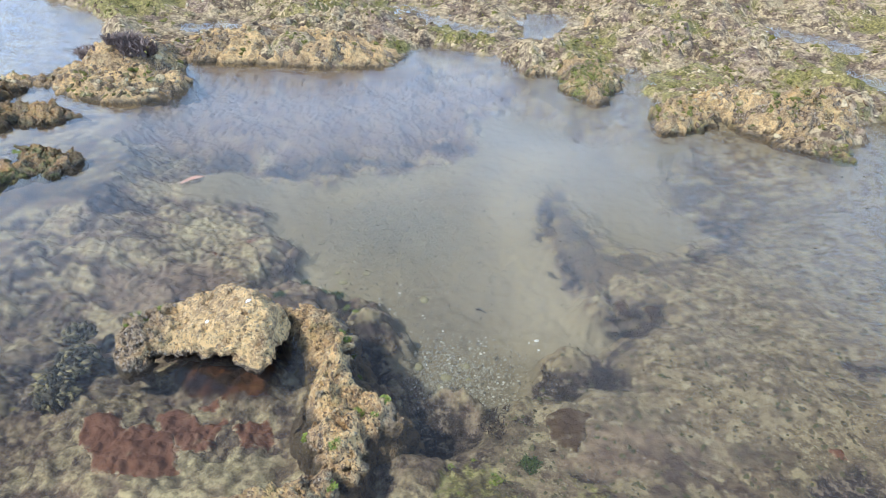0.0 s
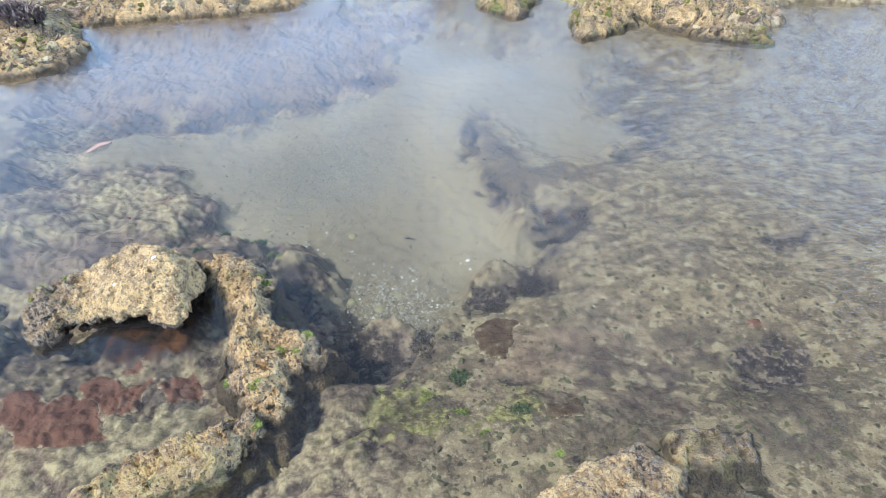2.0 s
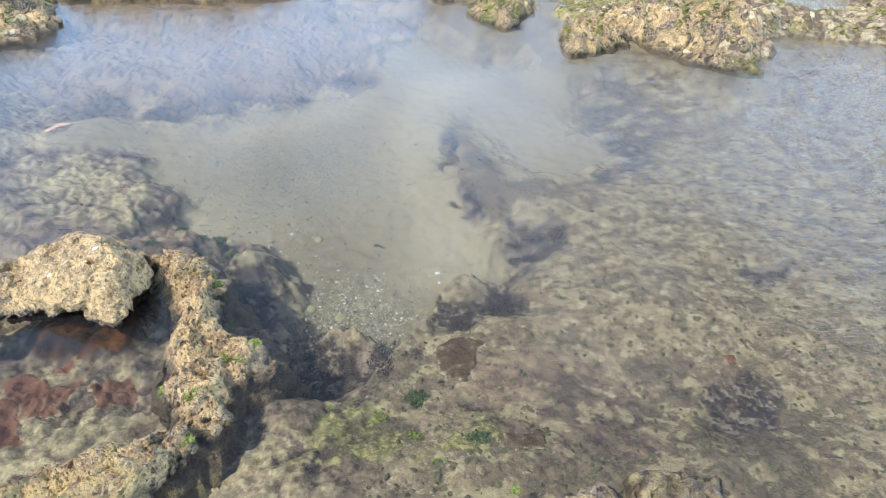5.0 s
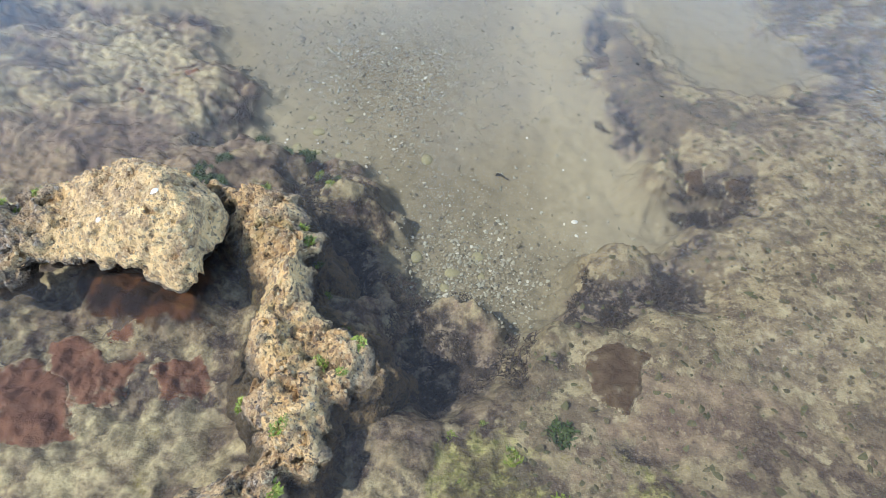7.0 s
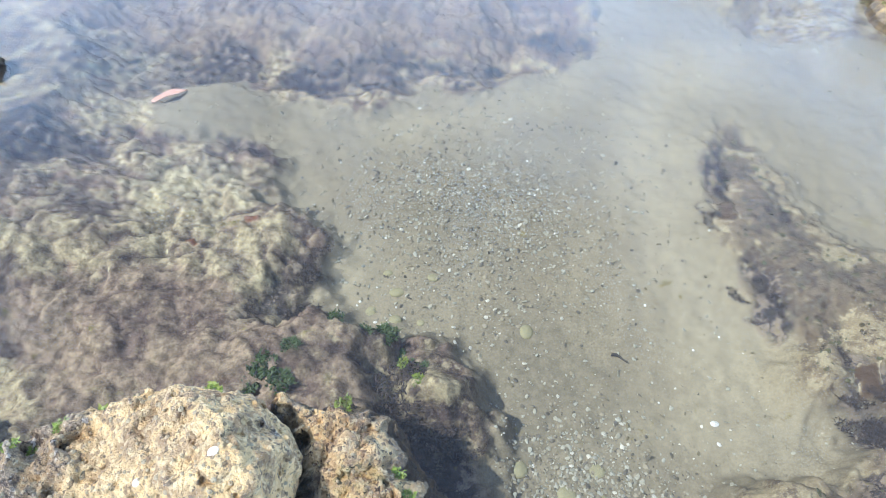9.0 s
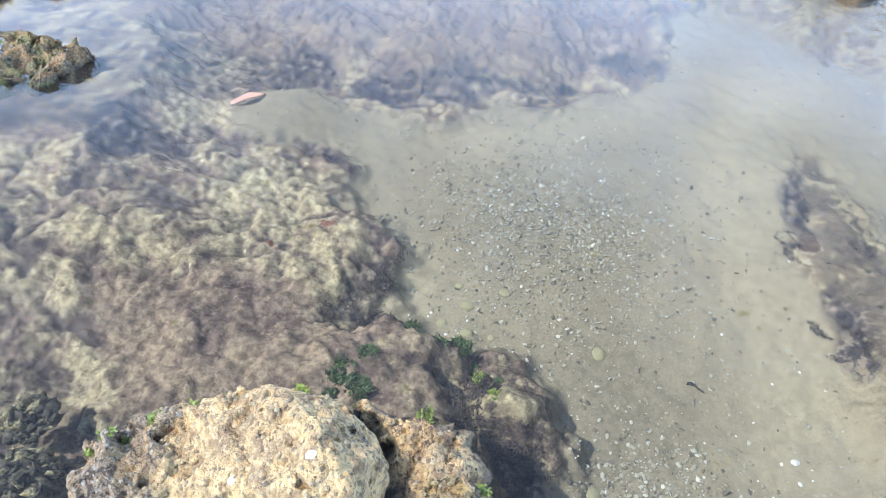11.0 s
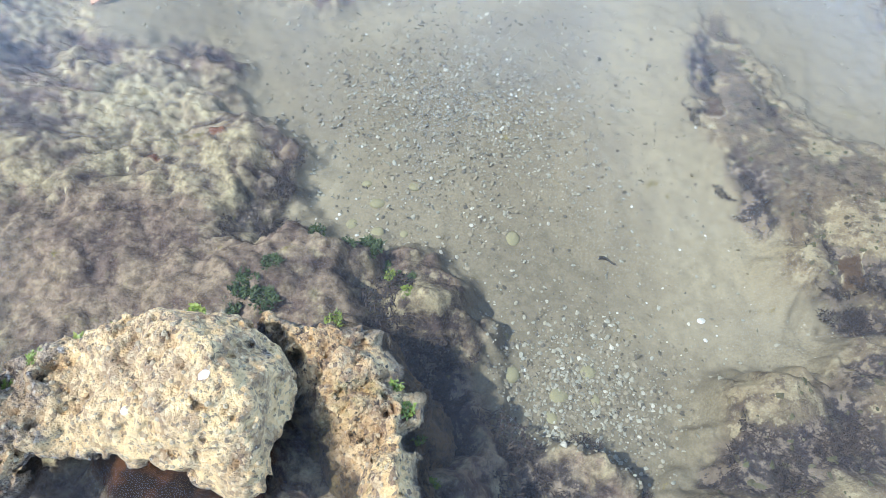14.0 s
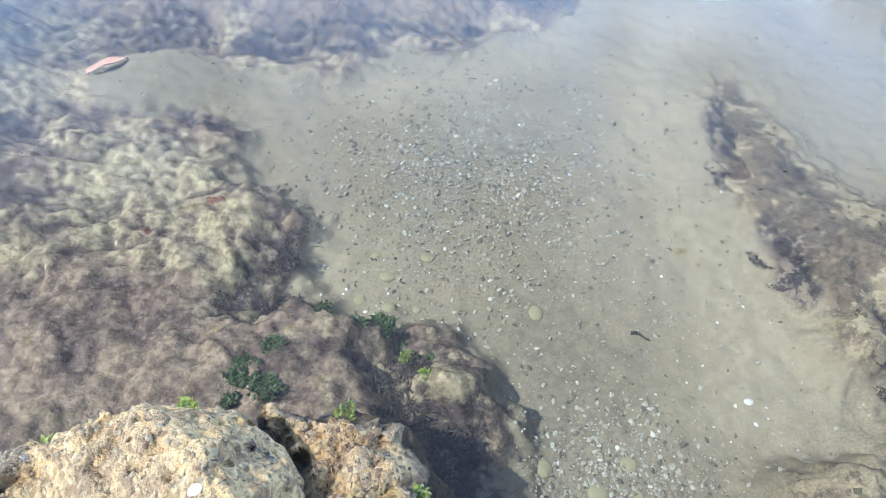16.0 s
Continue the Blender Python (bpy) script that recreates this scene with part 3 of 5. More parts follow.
def shore(x, y):
    """Height of the reef and its fields at arrays of places."""
    wob = 0.045 * fbm(x, y, 0, 5.0, 4, 9)
    lump, own = cells(x + 0.02 * fbm(x, y, 0, 12, 2, 71), y + 0.02 * fbm(x, y, 0, 12, 2, 72), 0.11, 70)
    knob, knob_own = cells(x, y, 0.042, 75)
    calm = step(0.2, 0.7, x) * step(6.5, 5.0, y)
    rugged = 1 - 0.7 * calm
    bed = -0.125 + 0.05 * fbm(x, y, 0, 0.9, 3, 1) + 0.03 * rugged * fbm(x, y, 0, 4.5, 4, 2)
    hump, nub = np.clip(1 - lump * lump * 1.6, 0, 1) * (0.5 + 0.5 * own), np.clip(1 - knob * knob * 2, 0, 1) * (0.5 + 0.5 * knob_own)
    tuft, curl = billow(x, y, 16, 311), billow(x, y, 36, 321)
    # relief that drives the colour: pale tops, painted shade in hollows
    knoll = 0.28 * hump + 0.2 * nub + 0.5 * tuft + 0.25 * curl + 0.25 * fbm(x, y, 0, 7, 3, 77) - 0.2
    bed = bed + rugged * (0.022 * hump + 0.008 * nub) + (0.1 + 0.9 * rugged) * (0.014 * tuft + 0.011 * curl - 0.011)
    bed = bed + 0.08 * step(1.55, 1.2, y) * step(-0.2, 0.5, x) + 0.05 * np.exp(-((x + 1.65) / 0.4) ** 2 - ((y - 2.6) / 0.4) ** 2) + 0.06 * step(-1.9, -2.5, x) + 0.04 * np.exp(-((x + 0.75) / 0.35) ** 2 - ((y - 2.25) / 0.15) ** 2)
    bed = bed + 0.05 * np.exp(-((x + 0.11) / 0.085) ** 2 - ((y - 2.29) / 0.075) ** 2)
    bed = bed - 0.02 * step(0.45, 0.85, x) * step(1.85, 2.3, y)
    weed = beds(WEED, x, y, 0.06, 1.2 * wob)
    bed = bed - 0.02 * weed - 0.2 * beds([HEDGE_SHADE], x, y, 0.1, wob) - 0.2 * beds([LOW], x, y, 0.1, wob) - 0.1 * beds([SLOPE], x, y, 0.1, wob) - 0.06 * beds([FRONT], x, y, 0.1, wob) - 0.04 * beds([KNOB, LOBE_SHADE], x, y, 0.06, wob) + 0.06 * beds(RUST_SHADE, x, y, 0.05, wob)
    s = step(0.09, -0.1, inside(SAND, x, y) + 0.5 * wob + 0.03 * fbm(x, y, 0, 15, 4, 91))
    pan = np.interp(y, (1.7, 2.2, 2.45, 2.75, 3.2, 3.6, 4.5, 5.5), (-0.37, -0.37, -0.33, -0.28, -0.2, -0.16, -0.13, -0.12)) + 0.06 * step(-0.9, -1.4, x) + 0.012 * fbm(x, y, 0, 2, 3, 21) + 0.004 * fbm(x, y, 0, 18, 2, 22)
    h = bed + (pan - bed) * s + 0.018 * s * (1 - s) * 4 * fbm(x, y, 0, 11, 4, 93)
    h = np.minimum(h, -0.028)
    d = inside(LAND, x, y) + 1.2 * wob
    near_pool = np.full(x.shape, 9.0)
    for p in POOLS:
        away = inside(p, x, y)
        near_pool = np.minimum(near_pool, away)
        d = np.maximum(d, -away - 1.5 * wob)
    foot = d
    for p in (TONGUE, TOE, SPIT, BLOCK, ISLET_A, ISLET_B, ISLET_C, ISLET_D, ISLET_E, ISLET_F):
        foot = np.minimum(foot, inside(p, x, y) + wob)
    h = h + np.minimum(0.24 * step(0.55, 0.0, foot), np.maximum(-0.035 - h, 0))          # the bed shoals towards the dry reef
    land = 0.04 + 0.08 * step(0.0, -0.9, d) + 0.10 * fbm(x, y, 0, 0.8, 3, 31) + 0.14 * ridged(x, y, 0, 1.1, 5, 32) - 0.05 + 0.035 * fbm(x, y, 0, 7, 4, 33)
    land = np.maximum(land, 0.004) * (0.25 + 0.75 * step(0.05, 0.9, near_pool))
    slab, slab_own = cells(x + 0.08 * fbm(x, y, 0, 3, 3, 81), y + 0.08 * fbm(x, y, 0, 3, 3, 82), 0.42, 80)
    land = land + 0.03 * np.clip(1 - lump * lump * 1.5, 0, 1) * own + 0.11 * np.clip(1.1 - 1.6 * slab * slab, -0.3, 1) * (0.6 + 0.4 * slab_own) * step(0.0, 0.6, near_pool)
    up = step(0.08, -0.08, d)
    h = np.where(d < 0.12, h + (land - h) * up, h)
    dry = step(-0.005, 0.02, h)
    tint = fbm(x, y, 0, 1.3, 4, 51)
    green = np.maximum(0.9 * beds(GREEN, x, y, 0.1, 2.5 * wob), 0.85 * step(0.12, 0.6, tint) * dry)
    return h, {"sand": step(0.28, 0.62, s) * (1 - up), "dry": dry, "weed": weed * (1 - dry), "green": green, "pale": beds(PALE, x, y, 0.05, wob),
               "gloom": beds(GLOOM + [FRONT], x, y, 0.1, 2 * wob), "pink": beds(PINK, x, y, 0.12, 2 * wob), "rust_shade": beds(RUST_SHADE, x, y, 0.05, wob), "knoll": knoll, "coarse": beds(COARSE, x, y, 0.2, 2 * wob), "silt": beds(SILT, x, y, 0.2, 2 * wob), "calm": calm}


def depth_at(x, y):
    return float(shore(np.array([[float(x)]]), np.array([[float(y)]]))[0][0, 0])


def depths(x, y):
    return shore(np.asarray(x, float)[None, :], np.asarray(y, float)[None, :])[0][0]


def spread(lo, hi, stepsize, reach, grow):
    """Sample lines that are even from lo to hi and widen outside them."""
    inner = list(np.arange(lo, hi, stepsize))
    up, down, q = [hi], [], stepsize
    while up[-1] < reach[1]:
        q = min(q * grow, 6)
        up.append(up[-1] + q)
    q, v = stepsize, lo
    while v > reach[0]:
        q = min(q * grow, 6)
        v -= q
        down.append(v)
    return np.array(down[::-1] + inner + up)


xs = spread(-2.4, 2.2, 0.0095, (-90, 90), 1.02)
ys = spread(1.0, 3.3, 0.0085, (-60, 90), 1.0075)
gx, gy = np.meshgrid(xs, ys)
gh, fields = shore(gx, gy)
ground = new("ground", mesh_from("ground", np.stack([gx, gy, gh], -1).reshape(-1, 3), grid_faces(*gx.shape), REEF, fields))
tagged(ground, "tan limestone reef flat with algae turf and pale shell sand", "reef", kind="structure")
sheet = np.array([(-90, -60, 0), (90, -60, 0), (90, 90, 0), (-90, 90, 0)], float)
water = new("water", mesh_from("water", sheet, [(0, 1, 2, 3)], WATER))
tagged(water, "clear shallow rock-pool water with fine ripples", "water", kind="structure")


# ---------------------------------------------------------------- rocks
def outline_rock(name, poly, top, edge, label, material=FAR_STONE, size=0.012, rough=0.02, seed=0, base=-0.45, green=0.0, jag=0.03, group="", apron=0.12, rubble=None, clean=0.8):
    """A low rock with steep sides that fills an outline at the waterline; top is a height, or a function of place."""
    px, py = [p[0] for p in poly], [p[1] for p in poly]
    x, y = np.meshgrid(np.arange(min(px) - 0.25, max(px) + 0.25, size), np.arange(min(py) - 0.25, max(py) + 0.25, size))
    d = inside(poly, x, y) + jag * fbm(x, y, 0, 5, 4, seed)
    peak = top(x, y) if callable(top) else top + 0 * x
    rise = step(0.01, -edge, d)
    lump, own = cells(x, y, 0.09, seed + 9)
    crust = rough * (1.3 * fbm(x, y, 0, 6, 4, seed + 1) + 0.8 * ridged(x, y, 0, 13, 3, seed + 2) + 0.6 * fbm(x, y, 0, 38, 3, seed + 3) + 0.9 * own * np.clip(1 - 1.4 * lump * lump, 0, 1))
    shape = 1 + 0.35 * fbm(x, y, 0, 2.2, 3, seed + 11) + 0.15 * ridged(x, y, 0, 4.5, 2, seed + 12)
    grain = cells(x, y, 0.024, seed + 13)[0]
    crust = crust - 0.9 * rough * step(0.25, 0.75, fbm(x, y, 0, 17, 3, seed + 14)) - 0.5 * rough * step(0.3, 0.7, fbm(x, y, 0, 45, 2, seed + 15))
    z = peak * rise * np.where(peak > 0, shape, 1) + base * step(-0.01, apron, d) + crust + 0.3 * rough * (1 - grain)
    sx, sy = 1.1 * rough * fbm(x, y, z * 2.5, 9, 4, seed + 4), 1.1 * rough * fbm(x, y, z * 2.5, 9, 4, seed + 5)
    verts = np.stack([x + sx, y + sy, z], -1).reshape(-1, 3)
    faces = grid_faces(*x.shape)
    wet = (step(0.035, 0.0, z + 0.012 * fbm(x, y, 0, 20, 2, seed + 8)) * (1 - clean * step(-0.01, -0.05, z))).ravel()
    gr = (green * step(0.0, 0.35, fbm(x, y, 0, 4, 4, seed + 6))).ravel()
    # brown patches, plus brown in low crust that paints the crevices' shade
    rubble_shade = (rubble(x, y) if rubble else np.maximum(0.45 * step(0.1, 0.5, fbm(x, y, 0, 3, 3, seed + 7)), 0.7 * step(0.5, -0.9, crust / rough))).ravel()
    verts, faces, f = compact(verts, faces, (z.ravel()[faces] > base + 0.03).any(1), {"wet": wet, "green": gr, "brown": rubble_shade})
    ob = new(name, mesh_from(name, verts, faces, material, f))
    return tagged(ob, label, "rock", group)


RIDGE = [(-0.47, 2.08), (-0.28, 2.1), (-0.17, 2.0), (-0.12, 1.9), (-0.08, 1.79), (0.04, 1.7), (0.1, 1.64), (0.13, 1.57), (0.11, 1.51), (0.03, 1.47),
         (0.03, 1.36), (0.02, 1.22), (-0.1, 1.08), (-0.48, 0.93), (-0.52, 0.98), (-0.32, 1.11), (-0.17, 1.23), (-0.09, 1.31), (-0.13, 1.4), (-0.13, 1.45),
         (-0.2, 1.53), (-0.2, 1.62), (-0.21, 1.76), (-0.29, 1.86), (-0.42, 1.96)]
# clean stays low: the dark skirt stands in for weed and the ridge's shade
ridge = outline_rock("rock_ridge", RIDGE, lambda x, y: 0.04 + 0.03 * step(1.35, 1.15, y) + 0.075 * np.exp(-((x + 0.14) / 0.08) ** 2 - ((y - 1.74) / 0.14) ** 2), 0.05,
             "narrow crooked ridge of tan barnacled limestone rising from the pool", RIDGE_STONE, size=0.005, rough=0.024, seed=40, green=0.35, jag=0.03, base=-0.42, apron=0.17, clean=0.1,
             rubble=lambda x, y: 0.08 + 0.42 * step(0.06, -0.02, x + 0.13 + 0.35 * (y - 1.5)) * step(1.72, 1.55, y) * step(1.12, 1.25, y))
outline_rock("rock_mound", [(-4.3, 4.35), (-3.18, 4.52), (-2.99, 4.36), (-2.57, 4.27), (-2.36, 4.29), (-2.14, 4.48), (-2.1, 4.72), (-2.19, 4.93), (-2.43, 5.35), (-2.5, 5.7), (-3.3, 5.8), (-3.35, 5.3),
             (-3.15, 4.9), (-3.4, 4.65), (-4.3, 4.55)], lambda x, y: 0.05 + 0.16 * np.exp(-((x + 2.7) / 0.5) ** 2 - ((y - 5.0) / 0.5) ** 2), 0.2,
             "sandy yellow limestone mound at the edge of the pool", size=0.018, rough=0.025, seed=80)
outline_rock("rock_ledge", [(-2.44, 5.4), (-1.94, 5.46), (-1.28, 5.54), (-0.61, 5.72), (-0.58, 6.05), (-0.9, 6.35), (-1.9, 6.3), (-2.7, 6.1)], 0.15, 0.2,
             "long tan limestone ledge with a steep brown face along the pool", FAR_STONE, 0.018, 0.028, 90)
outline_rock("rock_tongue", TONGUE, 0.08, 0.12,
             "low brown limestone tongue with green algae at the waterline", LEDGE_STONE, 0.014, 0.03, 100, green=0.5)
outline_rock("rock_block", BLOCK, 0.17, 0.16,
             "broad pinkish tan limestone block with an undercut edge", FAR_STONE, 0.014, 0.028, 110, green=0.3)
outline_rock("rock_toe", TOE, 0.025, 0.08,
             "low wet rock toe with olive algae below a limestone block", LEDGE_STONE, 0.014, 0.025, 120, green=0.8)
outline_rock("rock_spit", SPIT, 0.10, 0.12,
             "brown rock spit overgrown with bright green algae", LEDGE_STONE, 0.016, 0.03, 130, green=1.0)
outline_rock("mossy_stone", [(0.62, 5.86), (0.7, 5.8), (0.8, 5.84), (0.8, 5.96), (0.68, 5.98)], 0.07, 0.05, "small rounded stone with green algae at the water's edge", STONE, 0.012, 0.015, 135, green=0.7, jag=0.01)
outline_rock("rock_islet", ISLET_F, 0.022, 0.07,
             "low brown rock islet with green weed in the pool", ISLET_STONE, 0.01, 0.032, 140, apron=0.25, clean=0.95, green=0.6, jag=0.06, group="islets in the pool")
outline_rock("rock_islet", ISLET_E, 0.05, 0.1,
             "craggy tan rock islet beside the pool", ISLET_STONE, 0.014, 0.04, 150, apron=0.25, clean=0.95, green=0.2, jag=0.07, group="islets in the pool")
outline_rock("rock_islet", ISLET_D, 0.01, 0.05,
             "small brown rock islet with green weed fringe", ISLET_STONE, 0.008, 0.02, 160, apron=0.25, clean=0.95, green=0.5, jag=0.04, group="islets in the pool")
outline_rock("rock_islet", ISLET_C, 0.032, 0.08,
             "dark wet rock islet with weed", ISLET_STONE, 0.012, 0.03, 170, apron=0.25, clean=0.95, green=0.4, group="islets in the pool")
outline_rock("rock_islet", ISLET_B, 0.03, 0.06,
             "small weedy rock islet in shallow water", ISLET_STONE, 0.01, 0.02, 180, apron=0.25, clean=0.95, green=0.7, group="islets in the pool")
outline_rock("rock_islet", ISLET_A, 0.012, 0.04,
             "tiny dark rock tip just above the water", ISLET_STONE, 0.007, 0.015, 190, apron=0.06, green=0.3, jag=0.035, group="islets in the pool")
outline_rock("rock_slab", [(0.8, 0.98), (1.03, 1.12), (1.15, 1.15), (1.22, 1.05), (1.2, 0.85), (0.85, 0.8)], 0.045, 0.06,
             "pale cream limestone slab breaking the surface", STONE, 0.007, 0.016, 200, green=0.15, jag=0.02)
outline_rock("rock_slab", [(1.25, 1.17), (1.5, 1.2), (1.46, 0.9), (1.26, 0.9)], -0.004, 0.05,
             "brown weedy slab just under the surface", LEDGE_STONE, 0.007, 0.016, 210, green=0.5, jag=0.02)
outline_rock("rounded_stone", [(1.27, 7.5), (1.33, 7.44), (1.43, 7.46), (1.45, 7.6), (1.33, 7.64)], 0.2, 0.05,
             "dark rounded stone on the reef", LEDGE_STONE, 0.014, 0.01, 230, jag=0.01)


def blend(a, b, k):
    h = np.clip(0.5 + 0.5 * (b - a) / k, 0, 1)
    return b + (a - b) * h - k * h * (1 - h)


def ball(p, c, r):
    q = (p - np.array(c)) / np.array(r)
    return (np.linalg.norm(q, axis=1) - 1) * min(r)


def cut(d, p, normal, at, k):
    """Splits a face off along a plane."""
    n = np.array(normal) / np.linalg.norm(normal)
    return -blend(-d, -((p - np.array(at)) @ n), k)


def boulder_shape(p):
    d = ball(p, (-0.60, 1.89, 0.06), (0.22, 0.165, 0.165))
    d = blend(d, ball(p, (-0.50, 1.87, 0.10), (0.14, 0.14, 0.145)), 0.03)
    d = blend(d, ball(p, (-0.435, 1.83, 0.09), (0.08, 0.11, 0.09)), 0.03)
    d = blend(d, ball(p, (-0.745, 1.855, 0.05), (0.15, 0.125, 0.12)), 0.03)
    d = blend(d, ball(p, (-0.445, 1.755, 0.05), (0.07, 0.065, 0.075)), 0.03)
    d = cut(d, p, (-0.34, -0.22, 0.91), (-0.53, 1.87, 0.215), 0.01)
    d = cut(d, p, (0.30, -0.55, 0.78), (-0.45, 1.80, 0.185), 0.01)
    d = cut(d, p, (0.93, -0.05, 0.25), (-0.385, 1.84, 0.12), 0.01)
    d = cut(d, p, (-0.15, -0.86, 0.48), (-0.62, 1.755, 0.11), 0.012)
    d = cut(d, p, (0.45, 0.6, 0.65), (-0.44, 1.95, 0.16), 0.012)
    d = blend(d, ball(p, (-0.85, 1.815, 0.03), (0.10, 0.095, 0.09)), 0.03)
    d = blend(d, ball(p, (-0.935, 1.775, 0.025), (0.062, 0.075, 0.085)), 0.012)
    d = blend(d, ball(p, (-0.895, 1.70, -0.01), (0.075, 0.055, 0.08)), 0.012)
    arch = ball(p, (-0.58, 1.69, -0.03), (0.105, 0.14, 0.072))
    arch = blend(arch, ball(p, (-0.69, 1.71, -0.03), (0.05, 0.08, 0.045)), 0.02)
    arch = blend(arch, ball(p, (-0.37, 1.80, -0.03), (0.055, 0.12, 0.075)), 0.015)
    arch = np.minimum(arch, ball(p, (-0.80, 1.66, -0.01), (0.03, 0.08, 0.05)))
    return -blend(-d, arch, 0.01)


def boulder():
    """The boulder's surface drawn out of a solid shape that noise has eaten into."""
    cell, lo, hi = 0.0045, np.array((-1.06, 1.58, -0.16)), np.array((-0.32, 2.13, 0.29))
    axes = [np.arange(lo[k], hi[k], cell) for k in range(3)]
    shape = tuple(len(q) for q in axes)
    p = np.stack(np.meshgrid(*axes, indexing="ij"), -1).reshape(-1, 3)
    d = boulder_shape(p)
    skin = np.nonzero(np.abs(d) < 0.05)[0]
    x, y, z = p[skin].T
    lobe = step(-0.80, -0.87, x + 0.03 * fbm(x, y, z, 12, 2, 68))
    eaten = -0.012 * fbm(x, y, z, 7, 3, 61) - 0.013 * (ridged(x, y, z, 9, 2, 57) - 0.45) - 0.006 * (ridged(x, y, z, 20, 2, 62) - 0.4) - 0.004 * fbm(x, y, z, 48, 2, 63)
    eaten = eaten + 0.009 * step(0.45, 0.8, fbm(x, y, z, 23, 2, 65)) + 0.007 * step(0.5, 0.8, fbm(x, y, z, 45, 1, 69))
    eaten = eaten - lobe * (0.03 * ridged(x, y, z, 15, 2, 66) - 0.002)
    eaten = eaten + 0.016 * step(0.02, 0.0, np.abs(x + 0.845 + 0.05 * fbm(x, y, z, 8, 2, 60))) * step(1.95, 1.85, y)
    d[skin] += eaten - 0.005
    d = d.reshape(shape)
    # one vertex in every cell that the surface passes, at the mean of its edge crossings
    solid = d < 0
    corner = [(i, j, k) for i in (0, 1) for j in (0, 1) for k in (0, 1)]
    n = [q - 1 for q in shape]
    def at(c, grid):
        return grid[c[0]:c[0] + n[0], c[1]:c[1] + n[1], c[2]:c[2] + n[2]]
    count = sum(at(c, solid).astype(np.int8) for c in corner)
    mixed = (count > 0) & (count < 8)
    cells_in = np.argwhere(mixed)
    index = np.full(tuple(n), -1, np.int64)
    index[mixed] = np.arange(len(cells_in))
    value = {c: at(c, d)[mixed] for c in corner}
    total, hits = np.zeros((len(cells_in), 3)), np.zeros(len(cells_in))
    for c in corner:
        for axis in range(3):
            if c[axis] == 0:
                e = tuple(1 if k == axis else c[k] for k in range(3))
                cross = (value[c] < 0) != (value[e] < 0)
                t = np.where(cross, value[c] / np.where(cross, value[c] - value[e], 1), 0)
                point = np.array(c, float)[None, :] + t[:, None] * np.eye(3)[axis][None, :]
                total += point * cross[:, None]
                hits += cross
    verts = lo + cell * (cells_in + total / hits[:, None])
    faces = []
    for axis in range(3):
        u, v = [k for k in range(3) if k != axis]
        first = np.argwhere(np.diff(solid.astype(np.int8), axis=axis) != 0)
        ok = (first[:, u] > 0) & (first[:, v] > 0) & (first[:, u] < n[u]) & (first[:, v] < n[v])
        first = first[ok]
        inward = solid[tuple(first.T)]
        quad = []
        for du, dv in ((-1, -1), (0, -1), (0, 0), (-1, 0)):
            q = first.copy()
            q[:, u] += du
            q[:, v] += dv
            quad.append(index[tuple(q.T)])
        quad = np.stack(quad, 1)
        flip = inward if axis != 1 else ~inward
        faces.append(np.where(flip[:, None], quad, quad[:, ::-1]))
    faces = np.concatenate(faces)
    x, y, z = verts.T
    lobe = step(-0.80, -0.87, x + 0.03 * fbm(x, y, z, 12, 2, 68))
    wet = step(0.02, -0.005, z + 0.01 * fbm(x, y, z, 18, 2, 56))
    rim = step(0.06, 0.02, z)
    brown = np.maximum(np.maximum(0.62 * lobe, 0.7 * rim), 0.4 * step(0.2, 0.7, fbm(x, y, z, 5, 3, 59)))
    ob = new("boulder", mesh_from("boulder", verts, faces, STONE, {"wet": wet, "green": 0 * wet, "brown": brown}))
    return tagged(ob, "cream pitted limestone boulder undercut above the water", "rock")


stone = boulder()


# ---------------------------------------------------------------- weed, shells and small things
def leafy(name, tones, rough=0.5, scale=60):
    m = Nodes(name)
    info = m.add("ShaderNodeNewGeometry").outputs["Random Per Island"]
    n = m.noise(scale, 4, 0.6)
    col = m.mix(m.ramp(n, 0.35, 0.65), tones[0], tones[1])
    col = m.mix(m.math("MULTIPLY", info, 0.6), col, tones[2])
    return m.finish(col, rough, m.bump(n, 0.4, 0.004))


DARK_WEED = leafy("dark_weed", ((0.022, 0.017, 0.018), (0.06, 0.045, 0.042), (0.10, 0.072, 0.05)), 0.8)
def knot_material():
    m = Nodes("knotted_weed")
    pick = m.add("ShaderNodeNewGeometry").outputs["Random Per Island"]
    n = m.noise(80, 4, 0.7)
    col = m.mix(m.ramp(n, 0.35, 0.65), (0.035, 0.034, 0.028), (0.13, 0.11, 0.065))
    col = m.mix(m.math("MULTIPLY", m.ramp(pick, 0.58, 0.66), m.ramp(n, 0.35, 0.6)), col, (0.46, 0.40, 0.20))
    return m.finish(col, 0.6, m.bump(n, 0.8, 0.008))


